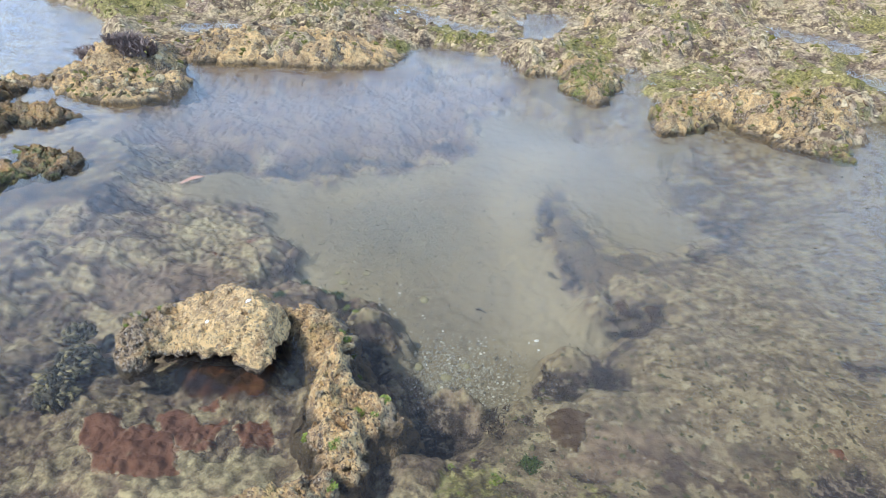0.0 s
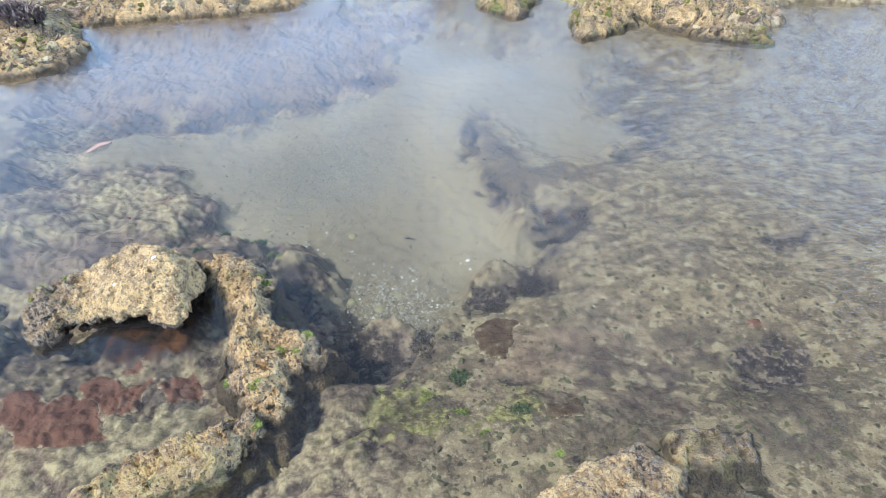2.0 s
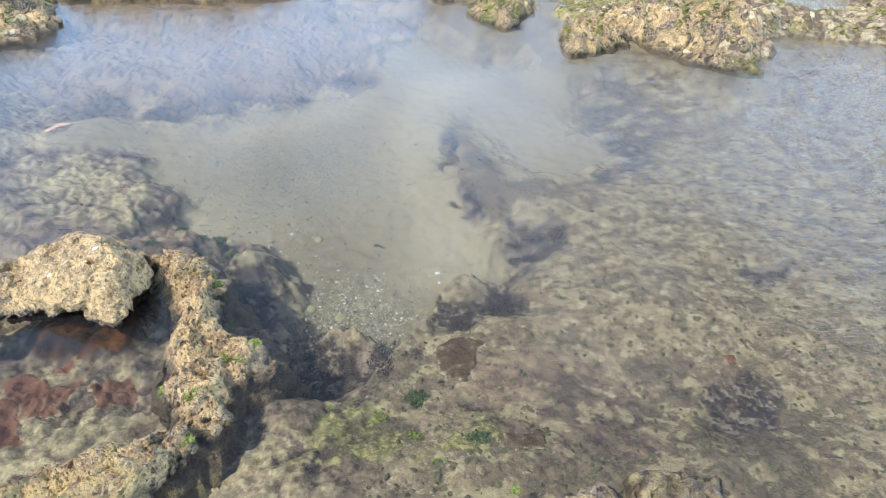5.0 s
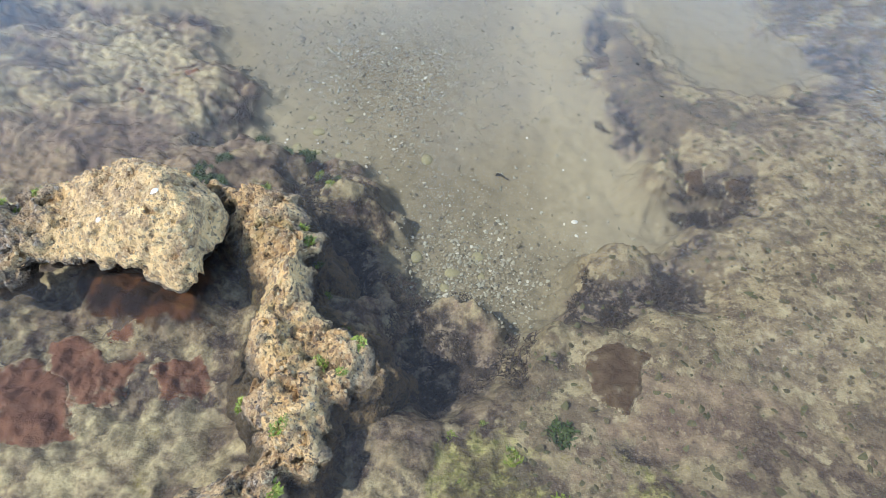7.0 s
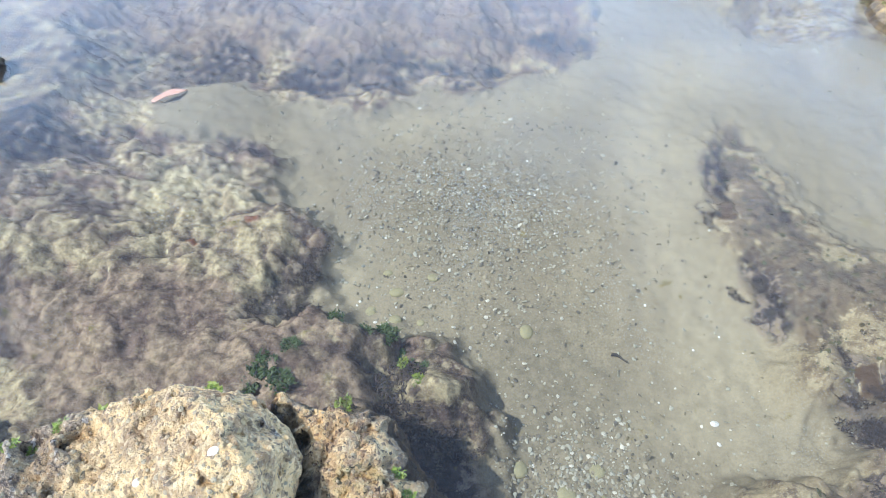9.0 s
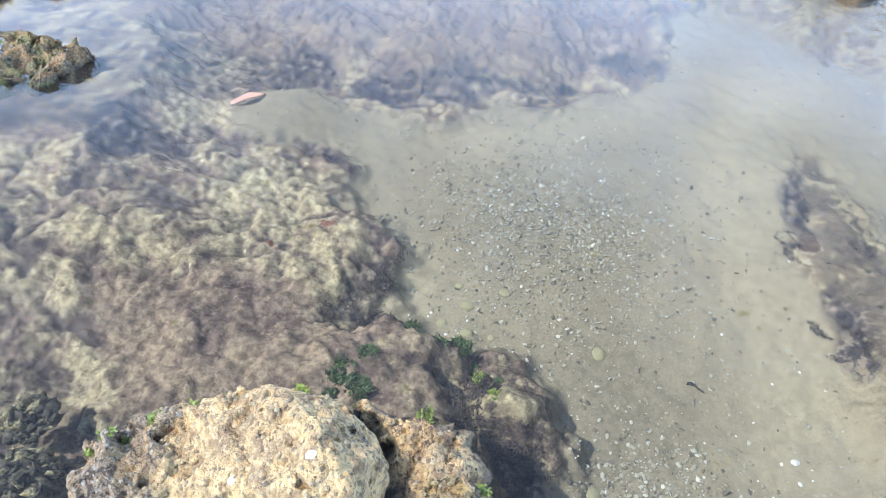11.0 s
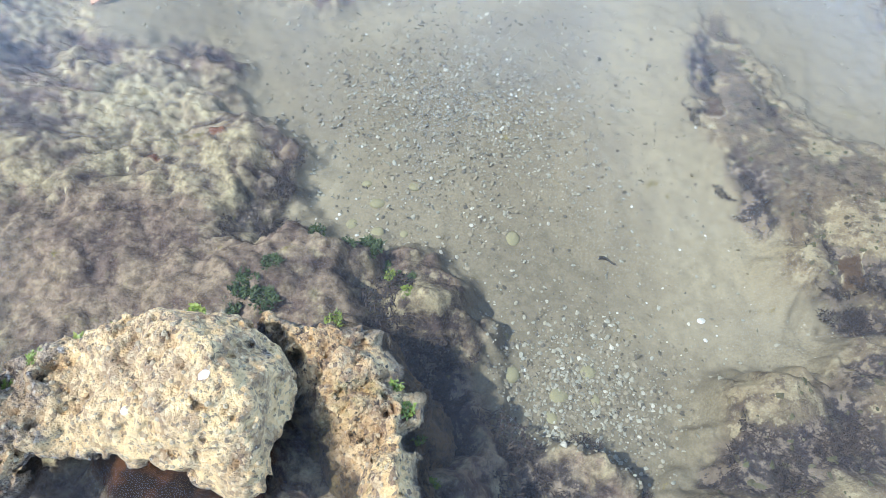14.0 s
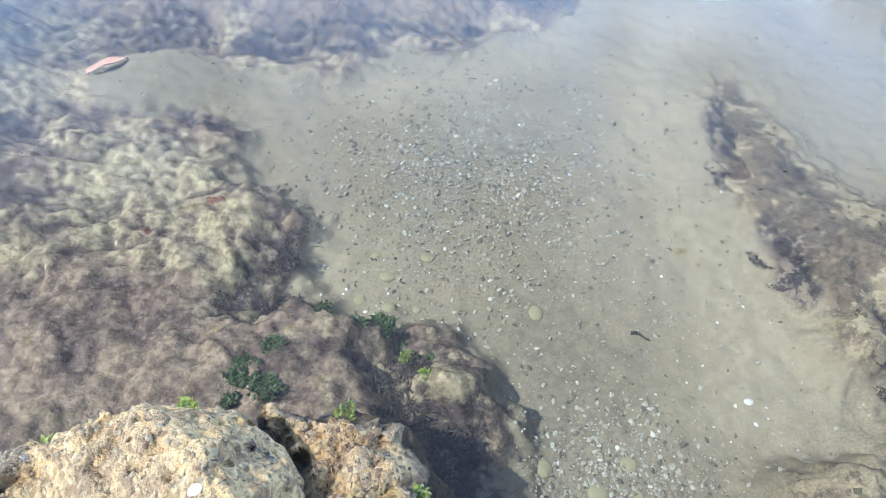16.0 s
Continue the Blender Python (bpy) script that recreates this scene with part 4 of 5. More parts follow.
KNOTTED = knot_material()
BUSH_WEED = leafy("bush_weed", ((0.09, 0.062, 0.06), (0.2, 0.145, 0.13), (0.26, 0.2, 0.16)), 0.8)
GREEN_WEED = leafy("sea_lettuce", ((0.06, 0.10, 0.01), (0.18, 0.25, 0.025), (0.30, 0.32, 0.06)), 0.45)
def crust(name, dim, brown=1.0):
    m = Nodes(name)
    mid, fine = m.noise(16, 5, 0.65, 0.6), m.noise(70, 4, 0.7)
    col = m.mix(m.ramp(mid, 0.4, 0.62), (0.165 * dim, 0.078 * dim * brown, 0.05 * dim * brown), (0.25 * dim, 0.13 * dim * brown, 0.085 * dim * brown))
    col = m.mix(m.math("MULTIPLY", m.ramp(fine, 0.55, 0.66), 0.45), col, (0.08, 0.035, 0.027))
    col = m.mix(m.math("MULTIPLY", m.ramp(mid, 0.6, 0.66), 0.7), col, (0.30, 0.25, 0.17))
    col = m.mix(m.math("MULTIPLY", m.field("rim"), m.ramp(m.noise(26, 4, 0.7), 0.45, 0.58)), col, (0.52, 0.45, 0.30))
    return m.finish(col, 0.9, m.bump(m.math("ADD", mid, fine), 0.8, 0.01), specular_ior_level=0.15)


def grit_material():
    """Broken shell: white, grey-green and dark pieces side by side."""
    m = Nodes("shell_grit")
    pick = m.add("ShaderNodeNewGeometry").outputs["Random Per Island"]
    n = m.noise(90, 3, 0.6)
    col = m.mix(m.ramp(pick, 0.12, 0.2), (0.12, 0.105, 0.08), (0.29, 0.25, 0.17))
    col = m.mix(m.ramp(pick, 0.5, 0.56), col, (0.37, 0.35, 0.27))
    col = m.mix(m.ramp(pick, 0.82, 0.84), col, (0.38, 0.37, 0.30))
    col = m.mix(m.ramp(pick, 0.95, 0.955), col, (0.58, 0.55, 0.46))
    col = m.mix(m.math("MULTIPLY", m.ramp(n, 0.5, 0.65), 0.4), col, (0.2, 0.19, 0.14))
    return m.finish(col, 0.6, m.bump(n, 0.4, 0.003))


BUTTON = leafy("weed_button", ((0.07, 0.062, 0.035), (0.16, 0.135, 0.08), (0.11, 0.12, 0.05)), 0.8)
RED_WEED, BROWN_WEED = crust("red_crust", 1.0), crust("brown_crust", 0.6, 1.4)
SHELL = grit_material()
TURF = leafy("turf_nodule", ((0.06, 0.045, 0.035), (0.21, 0.165, 0.11), (0.26, 0.235, 0.14)), 0.85, 70)
WHITE = leafy("white_shell", ((0.6, 0.58, 0.52), (0.85, 0.84, 0.8), (0.7, 0.7, 0.66)), 0.35)
LEAF = leafy("dead_leaf", ((0.66, 0.30, 0.20), (0.80, 0.46, 0.34), (0.82, 0.58, 0.45)), 0.5, 30)
COBBLE = leafy("pale_cobble", ((0.26, 0.24, 0.12), (0.40, 0.365, 0.2), (0.34, 0.31, 0.19)), 0.8, 40)
DARK = leafy("dark_stone", ((0.03, 0.028, 0.025), (0.09, 0.08, 0.07), (0.06, 0.05, 0.04)), 0.6)


def fronds(name, count, length, width, radius, seed, material, lean=0.6):
    """A tuft of curved, tapering blades standing on the origin."""
    rng = np.random.default_rng(seed)
    verts, faces = [], []
    for _ in range(count):
        a, r = rng.uniform(0, 2 * math.pi), radius * math.sqrt(rng.uniform())
        x, y = r * math.cos(a), r * math.sin(a)
        tall, wide = length * rng.uniform(0.5, 1.2), width * rng.uniform(0.6, 1.3)
        turn, bend = rng.uniform(0, 2 * math.pi), lean * rng.uniform(0.3, 1.4)
        dx, dy, sx, sy = math.cos(turn), math.sin(turn), -math.sin(turn), math.cos(turn)
        first = len(verts)
        for k, w in enumerate((0.5, 1.0, 0.85, 0.15)):
            s = k / 3
            out, up = tall * bend * s * s, tall * s * (1 - 0.35 * bend * s)
            curl = 0.25 * wide * math.sin(5 * s + a)
            for side in (-1, 1):
                verts.append((x + dx * out + sx * (side * w * wide / 2 + curl), y + dy * out + sy * (side * w * wide / 2 + curl), up + side * 0.15 * wide * math.sin(3 * s + turn)))
        for k in range(3):
            q = first + 2 * k
            faces.append((q, q + 1, q + 3, q + 2))
    return mesh_from(name, verts, faces, material)


def place_copies(name, meshes, spots, label, category, group, sink=0.01, scale=(0.7, 1.3), seed=1, level=None):
    """Objects of their own on shared meshes, resting on the bed."""
    rng = np.random.default_rng(seed)
    bed = depths([p[0] for p in spots], [p[1] for p in spots])
    for n, (p, z) in enumerate(zip(spots, bed)):
        ob = new(name, meshes[n % len(meshes)])
        k = rng.uniform(*scale)
        h = p[2] if len(p) > 2 else z
        ob.matrix_world = Matrix.LocRotScale((p[0], p[1], h - sink), Euler((rng.uniform(-0.15, 0.15), rng.uniform(-0.15, 0.15), rng.uniform(0, 6.28))), (k, k, k * rng.uniform(0.8, 1.1)))
        tagged(ob, label, category, group)


def spots_in(outlines, gap, seed):
    """Loosely even places within outlines."""
    rng = np.random.default_rng(seed)
    found = []
    for poly in outlines:
        px, py = [p[0] for p in poly], [p[1] for p in poly]
        g = np.array([(x, y) for x in np.arange(min(px), max(px), gap) for y in np.arange(min(py), max(py), gap)])
        g = g + rng.uniform(-0.4, 0.4, g.shape) * gap
        keep = inside(poly, g[:, 0], g[:, 1]) < 0.01
        found += [tuple(q) for q in g[keep]]
    return found


dark_tufts = [fronds("dark_weed_tuft", 420, 0.016, 0.0035, 0.075, s, DARK_WEED, 1.1) for s in range(4)]
place_copies("seaweed_tuft", dark_tufts, spots_in([HEDGE_SHADE, LOW, FRONT, FRONT_FOOT, KNOB, LOBE_SHADE], 0.11, 3), "dark purple-brown seaweed tuft under water", "seaweed", "dark seaweed tufts", seed=4, scale=(0.6, 1.25))
place_copies("seaweed_tuft", dark_tufts, spots_in(RIM, 0.09, 5), "brown seaweed tuft along the edge of a sunken ridge", "seaweed", "dark seaweed tufts", seed=6, scale=(0.4, 0.8))

def chip(seed, flat, sub=1, jitter=0.25):
    """A small uneven stone or shell chip of unit size."""
    rng = np.random.default_rng(seed)
    bm = bmesh.new()
    bmesh.ops.create_icosphere(bm, subdivisions=sub, radius=0.5)
    stretch = rng.uniform(0.7, 1.3)
    for v in bm.verts:
        k = 1 + rng.uniform(-jitter, jitter)
        v.co = Vector((v.co.x * k * stretch, v.co.y * k / stretch, v.co.z * k * flat))
    co = np.array([v.co[:] for v in bm.verts])
    fa = np.array([[v.index for v in f.verts] for f in bm.faces])
    bm.free()
    return co, fa


def knotted_weed(name, seed, material):
    """A curly lump of weed: many small crumpled lobes heaped together."""
    rng = np.random.default_rng(seed)
    verts, faces, first = [], [], 0
    kinds = [chip(700 + seed * 10 + k, 0.45, 2, 0.55) for k in range(4)]
    for n in range(95):
        co, fa = kinds[n % 4]
        a, r = rng.uniform(0, 6.28), 0.075 * math.sqrt(rng.uniform())
        size = rng.uniform(0.012, 0.05)
        turn = np.array(Euler(rng.uniform(0, 6.28, 3)).to_matrix())
        p = co @ turn * size + np.array((r * math.cos(a), r * math.sin(a), 0.05 * (1 - (r / 0.075) ** 2) * rng.uniform(0.3, 1.0)))
        verts.append(p)
        faces.append(fa + first)
        first += len(co)
    return mesh_from(name, np.concatenate(verts), np.concatenate(faces), material)


olive_tufts = [knotted_weed("olive_weed_lump", 20 + s, KNOTTED) for s in range(3)]
place_copies("seaweed_clump", olive_tufts, [(-1.21, 1.63, -0.075), (-1.2, 1.75, -0.075), (-1.27, 1.88, -0.06), (-1.17, 1.56, -0.085)],
             "olive curly seaweed clump reaching the surface", "seaweed", "olive seaweed clumps", scale=(0.7, 1.0), seed=7)
green_tufts = [fronds("green_weed_tuft", 90, 0.011, 0.006, 0.022, 30 + s, GREEN_WEED, 0.9) for s in range(3)]
def drop(x, y):
    """Height of the highest solid surface at a place, through the water."""
    graph, z = bpy.context.evaluated_depsgraph_get(), 1.0
    for _ in range(3):
        hit, place, normal, _, ob, _ = scene.ray_cast(graph, (x, y, z), (0, 0, -1))
        if not hit or ob.name != "water":
            return place.z if hit else 0.0
        z = place.z - 0.001
    return 0.0


bpy.context.view_layer.update()
lettuce_spots = [(-0.975, 1.80), (-0.95, 1.83), (-0.92, 1.84), (-0.88, 1.89), (-0.83, 1.94), (-0.77, 1.99), (-0.72, 2.03), (-0.67, 2.06), (-0.62, 2.05),
                 (-0.17, 1.97), (-0.13, 1.92), (-0.11, 1.88), (-0.06, 1.80), (0.02, 1.70), (0.08, 1.62), (0.06, 1.52), (0.0, 1.55), (-0.15, 1.42), (-0.04, 1.36), (-0.02, 1.24),
                 (-0.19, 2.32), (-0.25, 2.38), (-0.53, 2.17), (-0.34, 2.13), (0.34, 1.47), (0.42, 1.52), (0.5, 1.44), (0.38, 1.36), (0.62, 1.34), (0.7, 1.24)]
place_copies("sea_lettuce", green_tufts, [(x, y, drop(x, y)) for x, y in lettuce_spots],
             "bright green sea lettuce tuft growing on the rock", "seaweed", "sea lettuce tufts", scale=(0.5, 1.1), seed=8, sink=0.003)
place_copies("sea_lettuce", green_tufts, [(-2.5, 3.05, 0.06), (-2.45, 3.2, 0.07), (-2.35, 3.25, 0.06), (-2.58, 2.85, 0.03), (-2.5, 2.05, 0.05), (-2.42, 2.05, 0.05), (-2.25, 2.1, 0.05), (0.9, 1.1, 0.04), (1.4, 1.12, 0.0)],
             "yellow-green sea lettuce tuft on a low rock", "seaweed", "sea lettuce tufts", scale=(0.6, 1.0), seed=9, sink=0.004)
MOSS_WEED = leafy("moss_weed", ((0.02, 0.04, 0.012), (0.055, 0.09, 0.025), (0.09, 0.12, 0.03)), 0.6)
moss_tufts = [fronds("moss_tuft", 160, 0.016, 0.007, 0.035, 50 + s, MOSS_WEED, 0.9) for s in range(2)]
place_copies("moss_weed", moss_tufts, [(-0.39, 2.45), (-0.33, 2.47), (-0.28, 2.44), (-0.21, 2.38), (-0.61, 2.24), (-0.55, 2.21), (-0.63, 2.19), (-0.56, 2.32), (-0.47, 2.45), (0.62, 1.52), (0.82, 1.33)],
             "dark green moss-like weed tuft on the reef edge", "seaweed", "dark green weed tufts", scale=(0.7, 1.2), seed=11, sink=0.004)
bush = [fronds("dark_bush", 500, 0.1, 0.012, 0.13, 40, BUSH_WEED, 1.0)]
place_copies("seaweed_bush", bush, [(x, y, drop(x, y)) for x, y in ((-2.98, 4.98), (-2.78, 5.03), (-2.6, 4.95))], "dark purple seaweed bush drying on the mound", "seaweed", "seaweed bushes", scale=(0.9, 1.2), seed=10)



def mat_of_weed(name, poly, lift, label, seed, material=RED_WEED):
    """A thin lobed crust with a raised rim, following the bed."""
    px, py = [p[0] for p in poly], [p[1] for p in poly]
    x, y = np.meshgrid(np.arange(min(px) - 0.05, max(px) + 0.05, 0.006), np.arange(min(py) - 0.05, max(py) + 0.05, 0.006))
    ragged = 0.075 * math.sqrt((max(px) - min(px)) * (max(py) - min(py)))
    d = inside(poly, x, y) + 0.8 * ragged * fbm(x, y, 0, 1.1 / ragged ** 0.7, 3, seed)
    z = shore(x, y)[0] + lift * step(0.004, -0.02, d) - 0.004 + 0.003 * fbm(x, y, 0, 40, 2, seed + 2)
    faces = grid_faces(*x.shape)
    verts, faces, rim = compact(np.stack([x, y, z], -1).reshape(-1, 3), faces, (d.ravel()[faces] < 0.006).any(1), {"rim": step(-0.016, -0.002, d).ravel()})
    ob = new(name, mesh_from(name, verts, faces, material, rim))
    return tagged(ob, label, "seaweed", "red crust patches")


RED_LABEL = "flat maroon red algae crust on the pool bed"
mat_of_weed("red_algae", [(-1.03, 1.49), (-0.94, 1.55), (-0.85, 1.49), (-0.77, 1.51), (-0.67, 1.47), (-0.59, 1.33), (-0.67, 1.27), (-0.81, 1.26), (-0.89, 1.33), (-0.98, 1.39)], 0.014, RED_LABEL, 301)
mat_of_weed("red_algae", [(-0.81, 1.57), (-0.72, 1.61), (-0.58, 1.55), (-0.52, 1.57), (-0.5, 1.45), (-0.56, 1.41), (-0.62, 1.38), (-0.72, 1.48)], 0.014, RED_LABEL, 302)
mat_of_weed("red_algae", [(-0.48, 1.54), (-0.36, 1.6), (-0.3, 1.52), (-0.32, 1.47), (-0.41, 1.45)], 0.012, RED_LABEL, 303)
mat_of_weed("red_algae", [(-0.65, 1.64), (-0.57, 1.67), (-0.54, 1.61), (-0.62, 1.59)], 0.01, RED_LABEL, 312)
mat_of_weed("red_algae", [(0.68, 1.77), (0.74, 1.81), (0.82, 1.82), (0.87, 1.78), (0.85, 1.7), (0.79, 1.59), (0.7, 1.64)], 0.012, "dull brown algae crust among dark weed", 304, BROWN_WEED)
mat_of_weed("red_algae", [(0.9, 1.36), (0.98, 1.37), (1.02, 1.4), (1.04, 1.36), (1.02, 1.29), (0.9, 1.28)], 0.012, "dull brown algae crust among dark weed", 305, BROWN_WEED)
mat_of_weed("red_algae", [(1.07, 2.66), (1.15, 2.68), (1.16, 2.56), (1.08, 2.54)], 0.012, "dull brown algae crust among dark weed", 306, BROWN_WEED)
mat_of_weed("red_algae", [(1.2, 2.62), (1.3, 2.64), (1.3, 2.5), (1.22, 2.52)], 0.012, "dull brown algae crust among dark weed", 307, BROWN_WEED)
mat_of_weed("red_algae", [(0.72, 3.3), (0.8, 3.33), (0.82, 3.21), (0.74, 3.19)], 0.012, "dull brown algae crust among dark weed", 308, BROWN_WEED)
mat_of_weed("red_algae", [(-1.08, 2.68), (-1.03, 2.69), (-0.99, 2.66), (-1.03, 2.64)], 0.012, RED_LABEL, 309)
mat_of_weed("red_algae", [(-0.93, 2.83), (-0.86, 2.84), (-0.83, 2.79), (-0.9, 2.78)], 0.012, RED_LABEL, 310)
mat_of_weed("red_algae", [(1.72, 1.74), (1.79, 1.76), (1.8, 1.7), (1.74, 1.69)], 0.012, RED_LABEL, 311)


def scatter(name, kinds, x, y, z, size, material, label, category, seed, tilt=0.4, smooth=False):
    """Many small pieces joined into one mesh that nobody could count."""
    rng = np.random.default_rng(seed)
    verts, faces, first = [], [], 0
    pick = rng.integers(0, len(kinds), len(x))
    for k, (co, fa) in enumerate(kinds):
        ids = np.nonzero(pick == k)[0]
        a, b, c = rng.uniform(0, 6.28, len(ids)), rng.normal(0, tilt, len(ids)), rng.normal(0, tilt, len(ids))
        p = co[None] * size[ids, None, None]
        px = p[..., 0] * np.cos(a)[:, None] - p[..., 1] * np.sin(a)[:, None]
        py = p[..., 0] * np.sin(a)[:, None] + p[..., 1] * np.cos(a)[:, None]
        pz = p[..., 2] + px * b[:, None] + py * c[:, None]
        v = np.stack([px + x[ids, None], py + y[ids, None], pz + z[ids, None]], -1)
        verts.append(v.reshape(-1, 3))
        faces.append((fa[None] + (first + np.arange(len(ids)) * len(co))[:, None, None]).reshape(-1, 3))
        first += len(ids) * len(co)
    ob = new(name, mesh_from(name, np.concatenate(verts), np.concatenate(faces), material, smooth=smooth))
    return tagged(ob, label, category, kind="stuff")


def in_sand(n, seed, cx, cy, sx, sy):
    rng = np.random.default_rng(seed)
    x, y = rng.normal(cx, sx, n), rng.normal(cy, sy, n)
    keep = inside(SAND, x, y) < -0.02
    return x[keep], y[keep]


sx1, sy1 = in_sand(5600, 401, -0.12, 3.12, 0.29, 0.27)
sx2, sy2 = in_sand(2200, 402, 0.34, 2.18, 0.16, 0.13)
rng = np.random.default_rng(403)
sx3, sy3 = rng.uniform(-1.5, 1.5, 5500), rng.uniform(1.8, 4.6, 5500)
keep = inside(SAND, sx3, sy3) < -0.02
sx, sy = np.concatenate([sx1, sx2, sx3[keep]]), np.concatenate([sy1, sy2, sy3[keep]])
heap = np.concatenate([np.full(len(sx1) + len(sx2), 0.0025), np.zeros(int(keep.sum()))])
size = 0.004 + heap + 0.012 * rng.uniform(0, 1, len(sx)) ** 3.5
scatter("shell_gravel", [chip(s, 0.35, 1) for s in range(6)], sx, sy, depths(sx, sy) + 0.1 * size, size, SHELL, "white and grey broken shell gravel on pale sand", "gravel", 404)

ux, uy = rng.uniform(0.5, 3.2, 4200), 1.0 + 3.4 * rng.uniform(0, 1, 4200) ** 1.3
keep = (inside(SAND, ux, uy) > 0.05)
ux, uy = ux[keep], uy[keep]
usize = 0.008 + 0.02 * rng.uniform(0, 1, len(ux)) ** 2
scatter("weed_specks", [chip(20 + s, 0.35, 1, 0.35) for s in range(4)], ux, uy, depths(ux, uy), usize, BUTTON, "small dark weed buttons dotted over the reef bed", "algae", 412)


def knob_material():
    """Weathered reef knobs: cream, tan, dark brown and olive side by side."""
    m = Nodes("reef_knob")
    pick = m.add("ShaderNodeNewGeometry").outputs["Random Per Island"]
    patch, fine = m.noise(2.2, 4), m.noise(55, 5, 0.7)
    tone = m.math("ADD", m.noise(4.5, 5, 0.65), m.math("MULTIPLY", m.math("SUBTRACT", pick, 0.5), 0.14))
    col = m.mix(m.ramp(tone, 0.40, 0.60), (0.20, 0.14, 0.088), (0.52, 0.41, 0.235))
    col = m.mix(m.math("MULTIPLY", m.ramp(pick, 0.9, 0.95), 0.5), col, (0.60, 0.52, 0.36))
    col = m.mix(m.ramp(m.math("ADD", patch, m.math("MULTIPLY", pick, 0.06)), 0.55, 0.63), col, m.mix(m.ramp(fine, 0.4, 0.6), (0.09, 0.09, 0.02), (0.24, 0.225, 0.06)))
    col = m.mix(m.math("MULTIPLY", m.ramp(fine, 0.52, 0.62), 0.7), col, (0.11, 0.08, 0.055))
    return m.finish(col, 0.9, m.bump(fine, 0.8, 0.01), specular_ior_level=0.2)


KNOB_STONE = knob_material()
bpy.context.view_layer.update()
rng = np.random.default_rng(430)
kx, ky = rng.uniform(-6.0, 6.0, 16000), 4.3 + 5.2 * rng.uniform(0, 1, 16000) ** 1.4
kz = np.array([drop(a, b) for a, b in zip(kx, ky)])
keep = (kz > 0.02) & (fbm(kx, ky, 0, 1.6, 3, 431) > -0.6)
kx, ky, kz = kx[keep], ky[keep], kz[keep]
ksize = 0.022 + 0.05 * rng.uniform(0, 1, len(kx)) ** 2.5
scatter("reef_knobs", [chip(70 + q, 0.7, 1, 0.3) for q in range(6)], kx, ky, kz - 0.08 * ksize, ksize, KNOB_STONE, "craggy tan, brown and olive limestone knobs on the dry reef", "rock", 432, tilt=0.35)


def shell_mesh(seed):
    """A worn limpet: a low ribbed cone with a thick rim."""
    rng = np.random.default_rng(seed)
    rings, around = 5, 14
    verts = [(0.06, 0, 0.32)]
    for k in range(1, rings):
        s = k / (rings - 1)
        for n in range(around):
            a = 2 * math.pi * n / around
            r = 0.5 * s * (1 + 0.06 * (n % 2) + rng.uniform(-0.03, 0.03))
            verts.append((1.1 * r * math.cos(a) + 0.06 * (1 - s), 0.9 * r * math.sin(a), 0.32 * (1 - s ** 1.4)))
    faces = [(0, 1 + n, 1 + (n + 1) % around) for n in range(around)]
    for k in range(rings - 2):
        for n in range(around):
            q, w = 1 + k * around + n, 1 + k * around + (n + 1) % around
            faces += [(q, q + around, w + around), (q, w + around, w)]
    return mesh_from("shell", verts, faces, WHITE, smooth=False)


shells = [shell_mesh(s) for s in range(3)]
pebbles = []
for s in range(4):
    co, fa = chip(50 + s, 0.55, 2, 0.12)
    pebbles.append(mesh_from("pebble", co, fa, (SHELL, TURF, SHELL, TURF)[s]))
rng = np.random.default_rng(420)
near_sand = [(x, y) for x, y in zip(rng.uniform(-0.5, 1.1, 170), rng.uniform(1.9, 3.4, 170)) if inside(SAND, np.array([x]), np.array([y]))[0] < -0.05]
place_copies("shell", shells, near_sand[:22], "small white worn shell lying on the sand", "shell", "shells on the sand", sink=0.0, scale=(0.007, 0.014), seed=421)
place_copies("pebble", pebbles, near_sand[40:110], "small smooth pebble lying on the sand", "pebble", "pebbles on the sand", sink=-0.001, scale=(0.007, 0.016), seed=422)
cobble_mesh = []
for s in range(3):
    co, fa = chip(60 + s, 0.45, 3, 0.05)
    cobble_mesh.append(mesh_from("cobble", co, fa, COBBLE))
place_copies("cobble", cobble_mesh, [(-0.35, 2.71), (-0.4, 2.78), (-0.25, 2.62), (-0.42, 2.62), (-0.33, 2.6), (0.35, 2.25), (0.27, 2.17), (0.37, 2.17), (0.13, 2.21), (0.25, 2.1), (0.1, 2.65), (-0.24, 2.79)],
             "pale yellow rounded cobble half sunk in the sand", "stone", "cobbles on the sand", sink=0.004, scale=(0.03, 0.055), seed=424)
place_copies("shell", shells[:1], [(0.695, 2.457)], "bright white shell piece lying alone on the sand", "shell", "shells on the sand", sink=0.0, scale=(0.022, 0.024), seed=423)


def on_rock(name, mesh, x, y, size, label, category, group=""):
    """Sets a small thing on the highest surface at a place."""
    bpy.context.view_layer.update()
    hit, place, normal, _, _, _ = scene.ray_cast(bpy.context.evaluated_depsgraph_get(), (x, y, 1.0), (0, 0, -1))
    ob = new(name, mesh)
    q = Vector((0, 0, 1)).rotation_difference(normal)
    ob.matrix_world = Matrix.LocRotScale(place - 0.001 * normal, q, (size, size, size))
    return tagged(ob, label, category, group)


on_rock("limpet", shells[1], -0.497, 1.862, 0.024, "white limpet shell stuck on top of the boulder", "shell", "limpets on the boulder")
on_rock("limpet", shells[2], -0.645, 1.80, 0.018, "pale limpet shell stuck on the boulder", "shell", "limpets on the boulder")


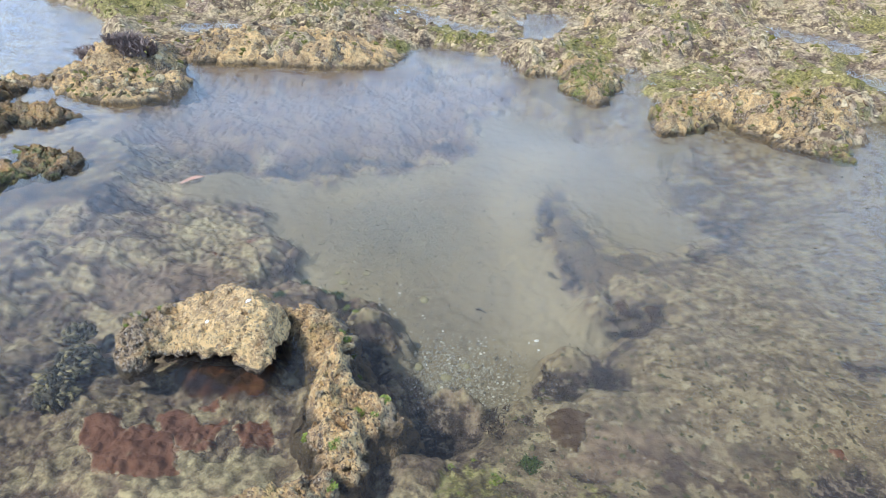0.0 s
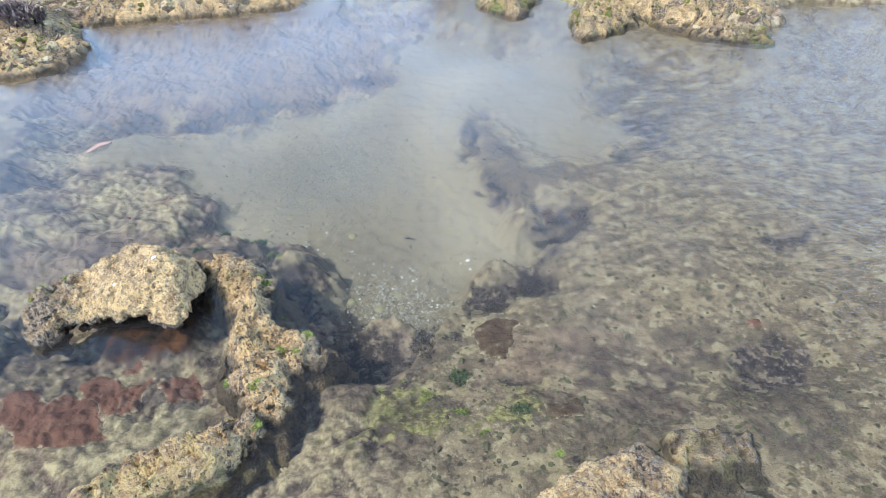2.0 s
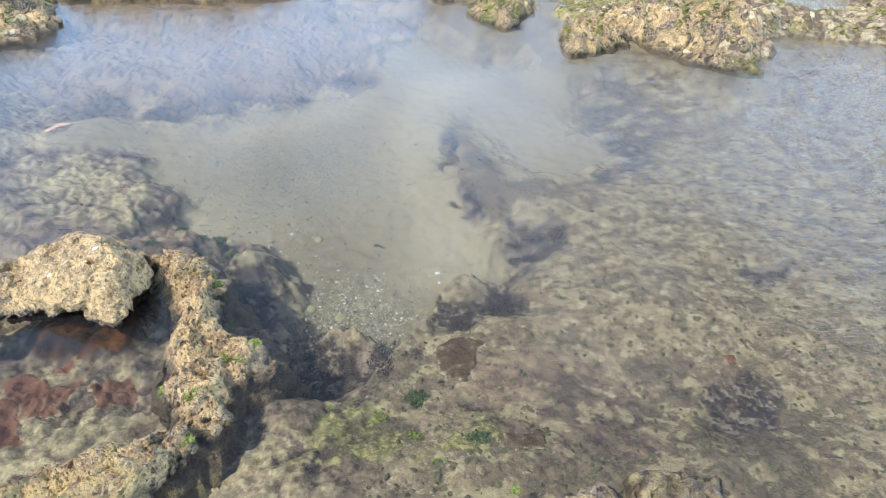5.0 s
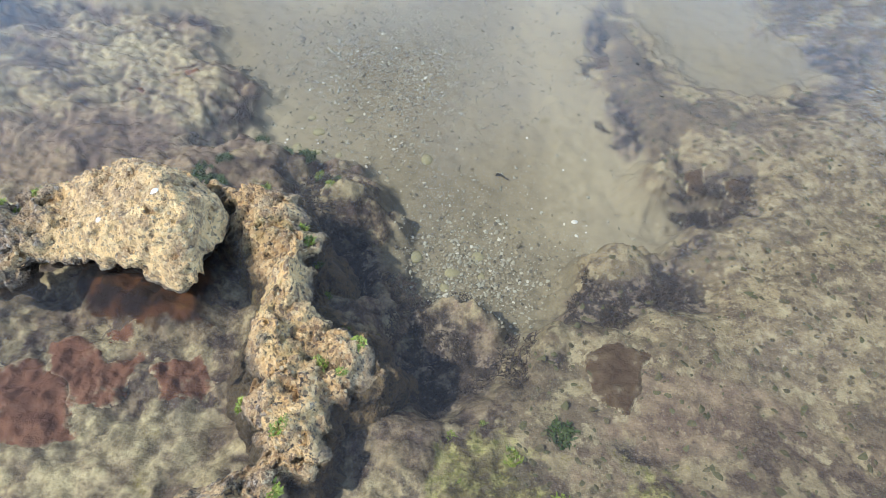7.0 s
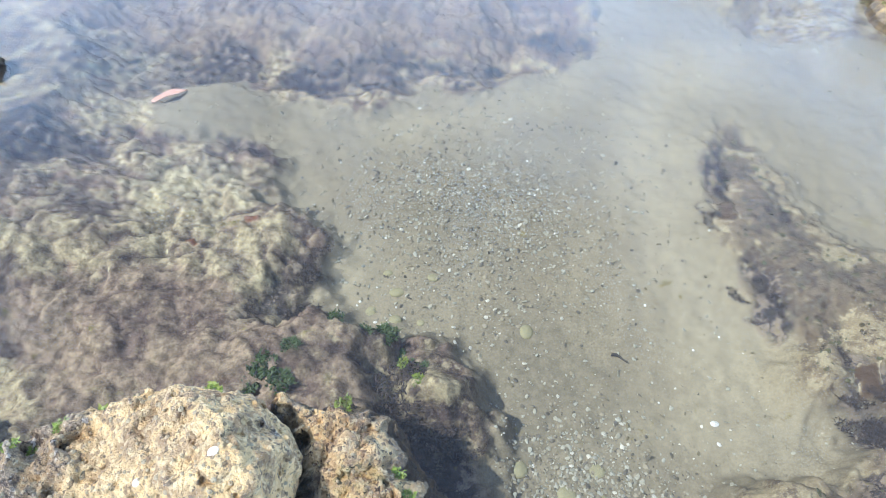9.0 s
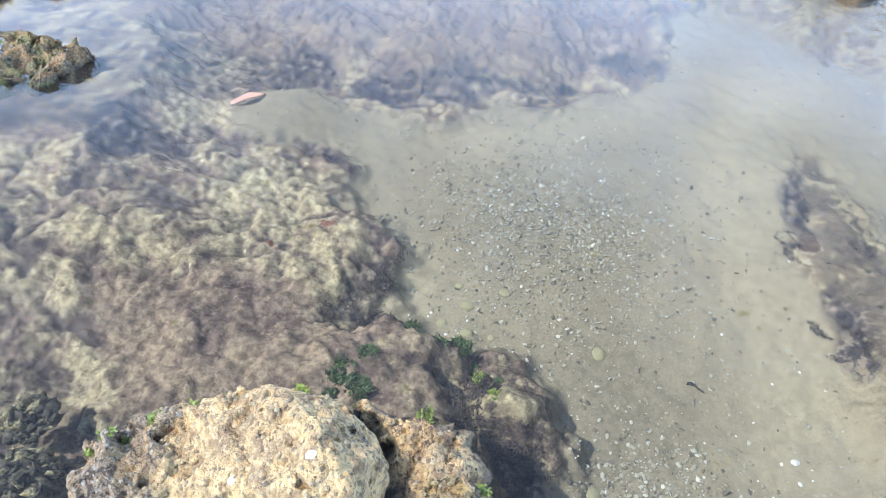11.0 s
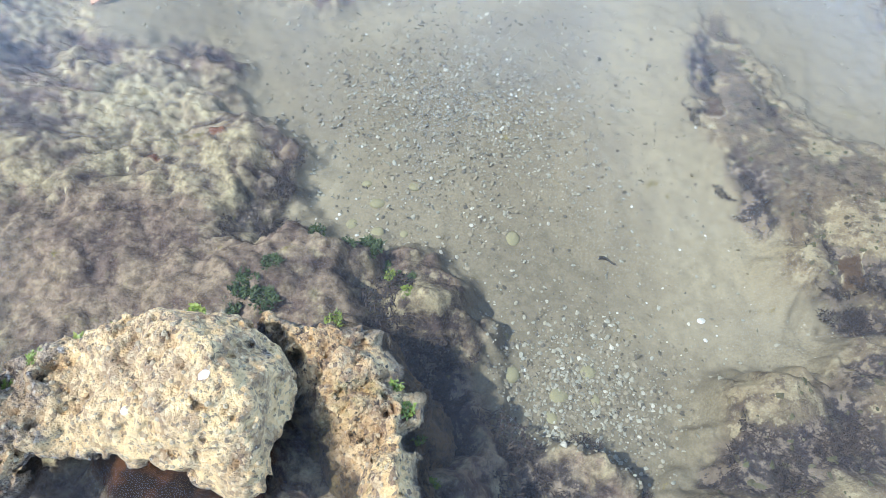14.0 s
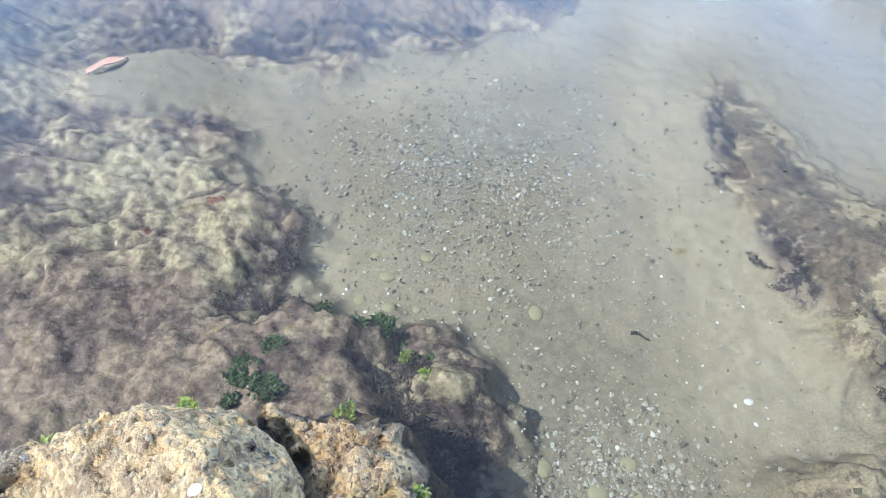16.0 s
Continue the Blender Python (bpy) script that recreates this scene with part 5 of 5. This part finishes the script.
def barnacle_mesh(seed):
    """A small blunt cone of plates with an open top."""
    rng = np.random.default_rng(seed)
    around, verts, faces = 7, [], []
    for r, z in ((0.5, -0.05), (0.42, 0.2), (0.22, 0.42), (0.12, 0.36), (0.09, 0.15)):
        for n in range(around):
            a = 2 * math.pi * n / around
            k = r * (1 + rng.uniform(-0.15, 0.15))
            verts.append((k * math.cos(a), k * math.sin(a), z))
    for k in range(4):
        for n in range(around):
            q, w = k * around + n, k * around + (n + 1) % around
            faces.append((q, w, w + around, q + around))
    return mesh_from("barnacle", verts, faces, CRUST, smooth=False)


def barnacles(host, count, x, y, seed):
    """Barnacles on a rock, each a part of it."""
    rng = np.random.default_rng(seed)
    bpy.context.view_layer.update()
    graph = bpy.context.evaluated_depsgraph_get()
    done = 0
    for _ in range(count * 8):
        p = (rng.uniform(*x), rng.uniform(*y), 1.0)
        hit, place, normal, _, ob, _ = scene.ray_cast(graph, p, (0, 0, -1))
        if not hit or ob.name != host.name or place.z < 0.015 or normal.z < 0.25:
            continue
        b = new("barnacle", barnacle_set[done % len(barnacle_set)])
        size = 0.006 + 0.007 * rng.uniform() ** 2
        b.matrix_world = Matrix.LocRotScale(place, Vector((0, 0, 1)).rotation_difference(normal) @ Euler((0, 0, rng.uniform(0, 6.28))).to_quaternion(), (size, size, size))
        b.parent = host
        done += 1
        if done == count:
            break


CRUST = leafy("barnacle_plate", ((0.28, 0.21, 0.115), (0.50, 0.40, 0.23), (0.38, 0.29, 0.17)), 0.7)
barnacle_set = [barnacle_mesh(s) for s in range(4)]
barnacles(stone, 170, (-0.98, -0.36), (1.7, 2.08), 501)
barnacles(ridge, 120, (-0.45, 0.13), (1.1, 2.1), 502)


def leaf():
    verts, faces, n = [], [], 12
    for k in range(n + 1):
        s = k / n
        w = 0.022 * math.sin(math.pi * min(1, s * 0.95 + 0.03)) ** 0.7 * (1 - 0.3 * s)
        for j in range(5):
            u = j / 2 - 1
            verts.append((0.15 * (s - 0.5), w * u, 0.012 * math.sin(3 * s) + 0.008 * u * u + 0.003 * math.sin(9 * s + 2 * u)))
    for k in range(n):
        for j in range(4):
            q = k * 5 + j
            faces.append((q, q + 1, q + 6, q + 5))
    me = mesh_from("leaf", verts, faces, LEAF)
    ob = new("leaf", me)
    ob.matrix_world = pose(-1.485, 3.403, depth_at(-1.485, 3.403) + 0.012, 3, -2, 45)
    mod = ob.modifiers.new("thickness", "SOLIDIFY")
    mod.thickness = 0.002
    return tagged(ob, "curled salmon-orange dead leaf lying under water", "leaf")


leaf()


def twig():
    verts, faces, n, m = [], [], 8, 6
    for k in range(n + 1):
        s = k / n
        r = 0.006 * (1 - 0.5 * s) * (1 + 0.15 * math.sin(7 * s))
        for j in range(m):
            a = 2 * math.pi * j / m
            verts.append((0.055 * (s - 0.5), 0.006 * math.sin(5 * s) + r * math.cos(a), r * math.sin(a) + 0.005))
    for k in range(n):
        for j in range(m):
            q, w = k * m + j, k * m + (j + 1) % m
            faces.append((q, w, w + m, q + m))
    ob = new("twig", mesh_from("twig", verts, faces, DARK))
    ob.matrix_world = pose(0.405, 2.615, depth_at(0.405, 2.615) + 0.002, 0, 0, -12)
    return tagged(ob, "short dark twig lying on the pale sand", "twig")


twig()
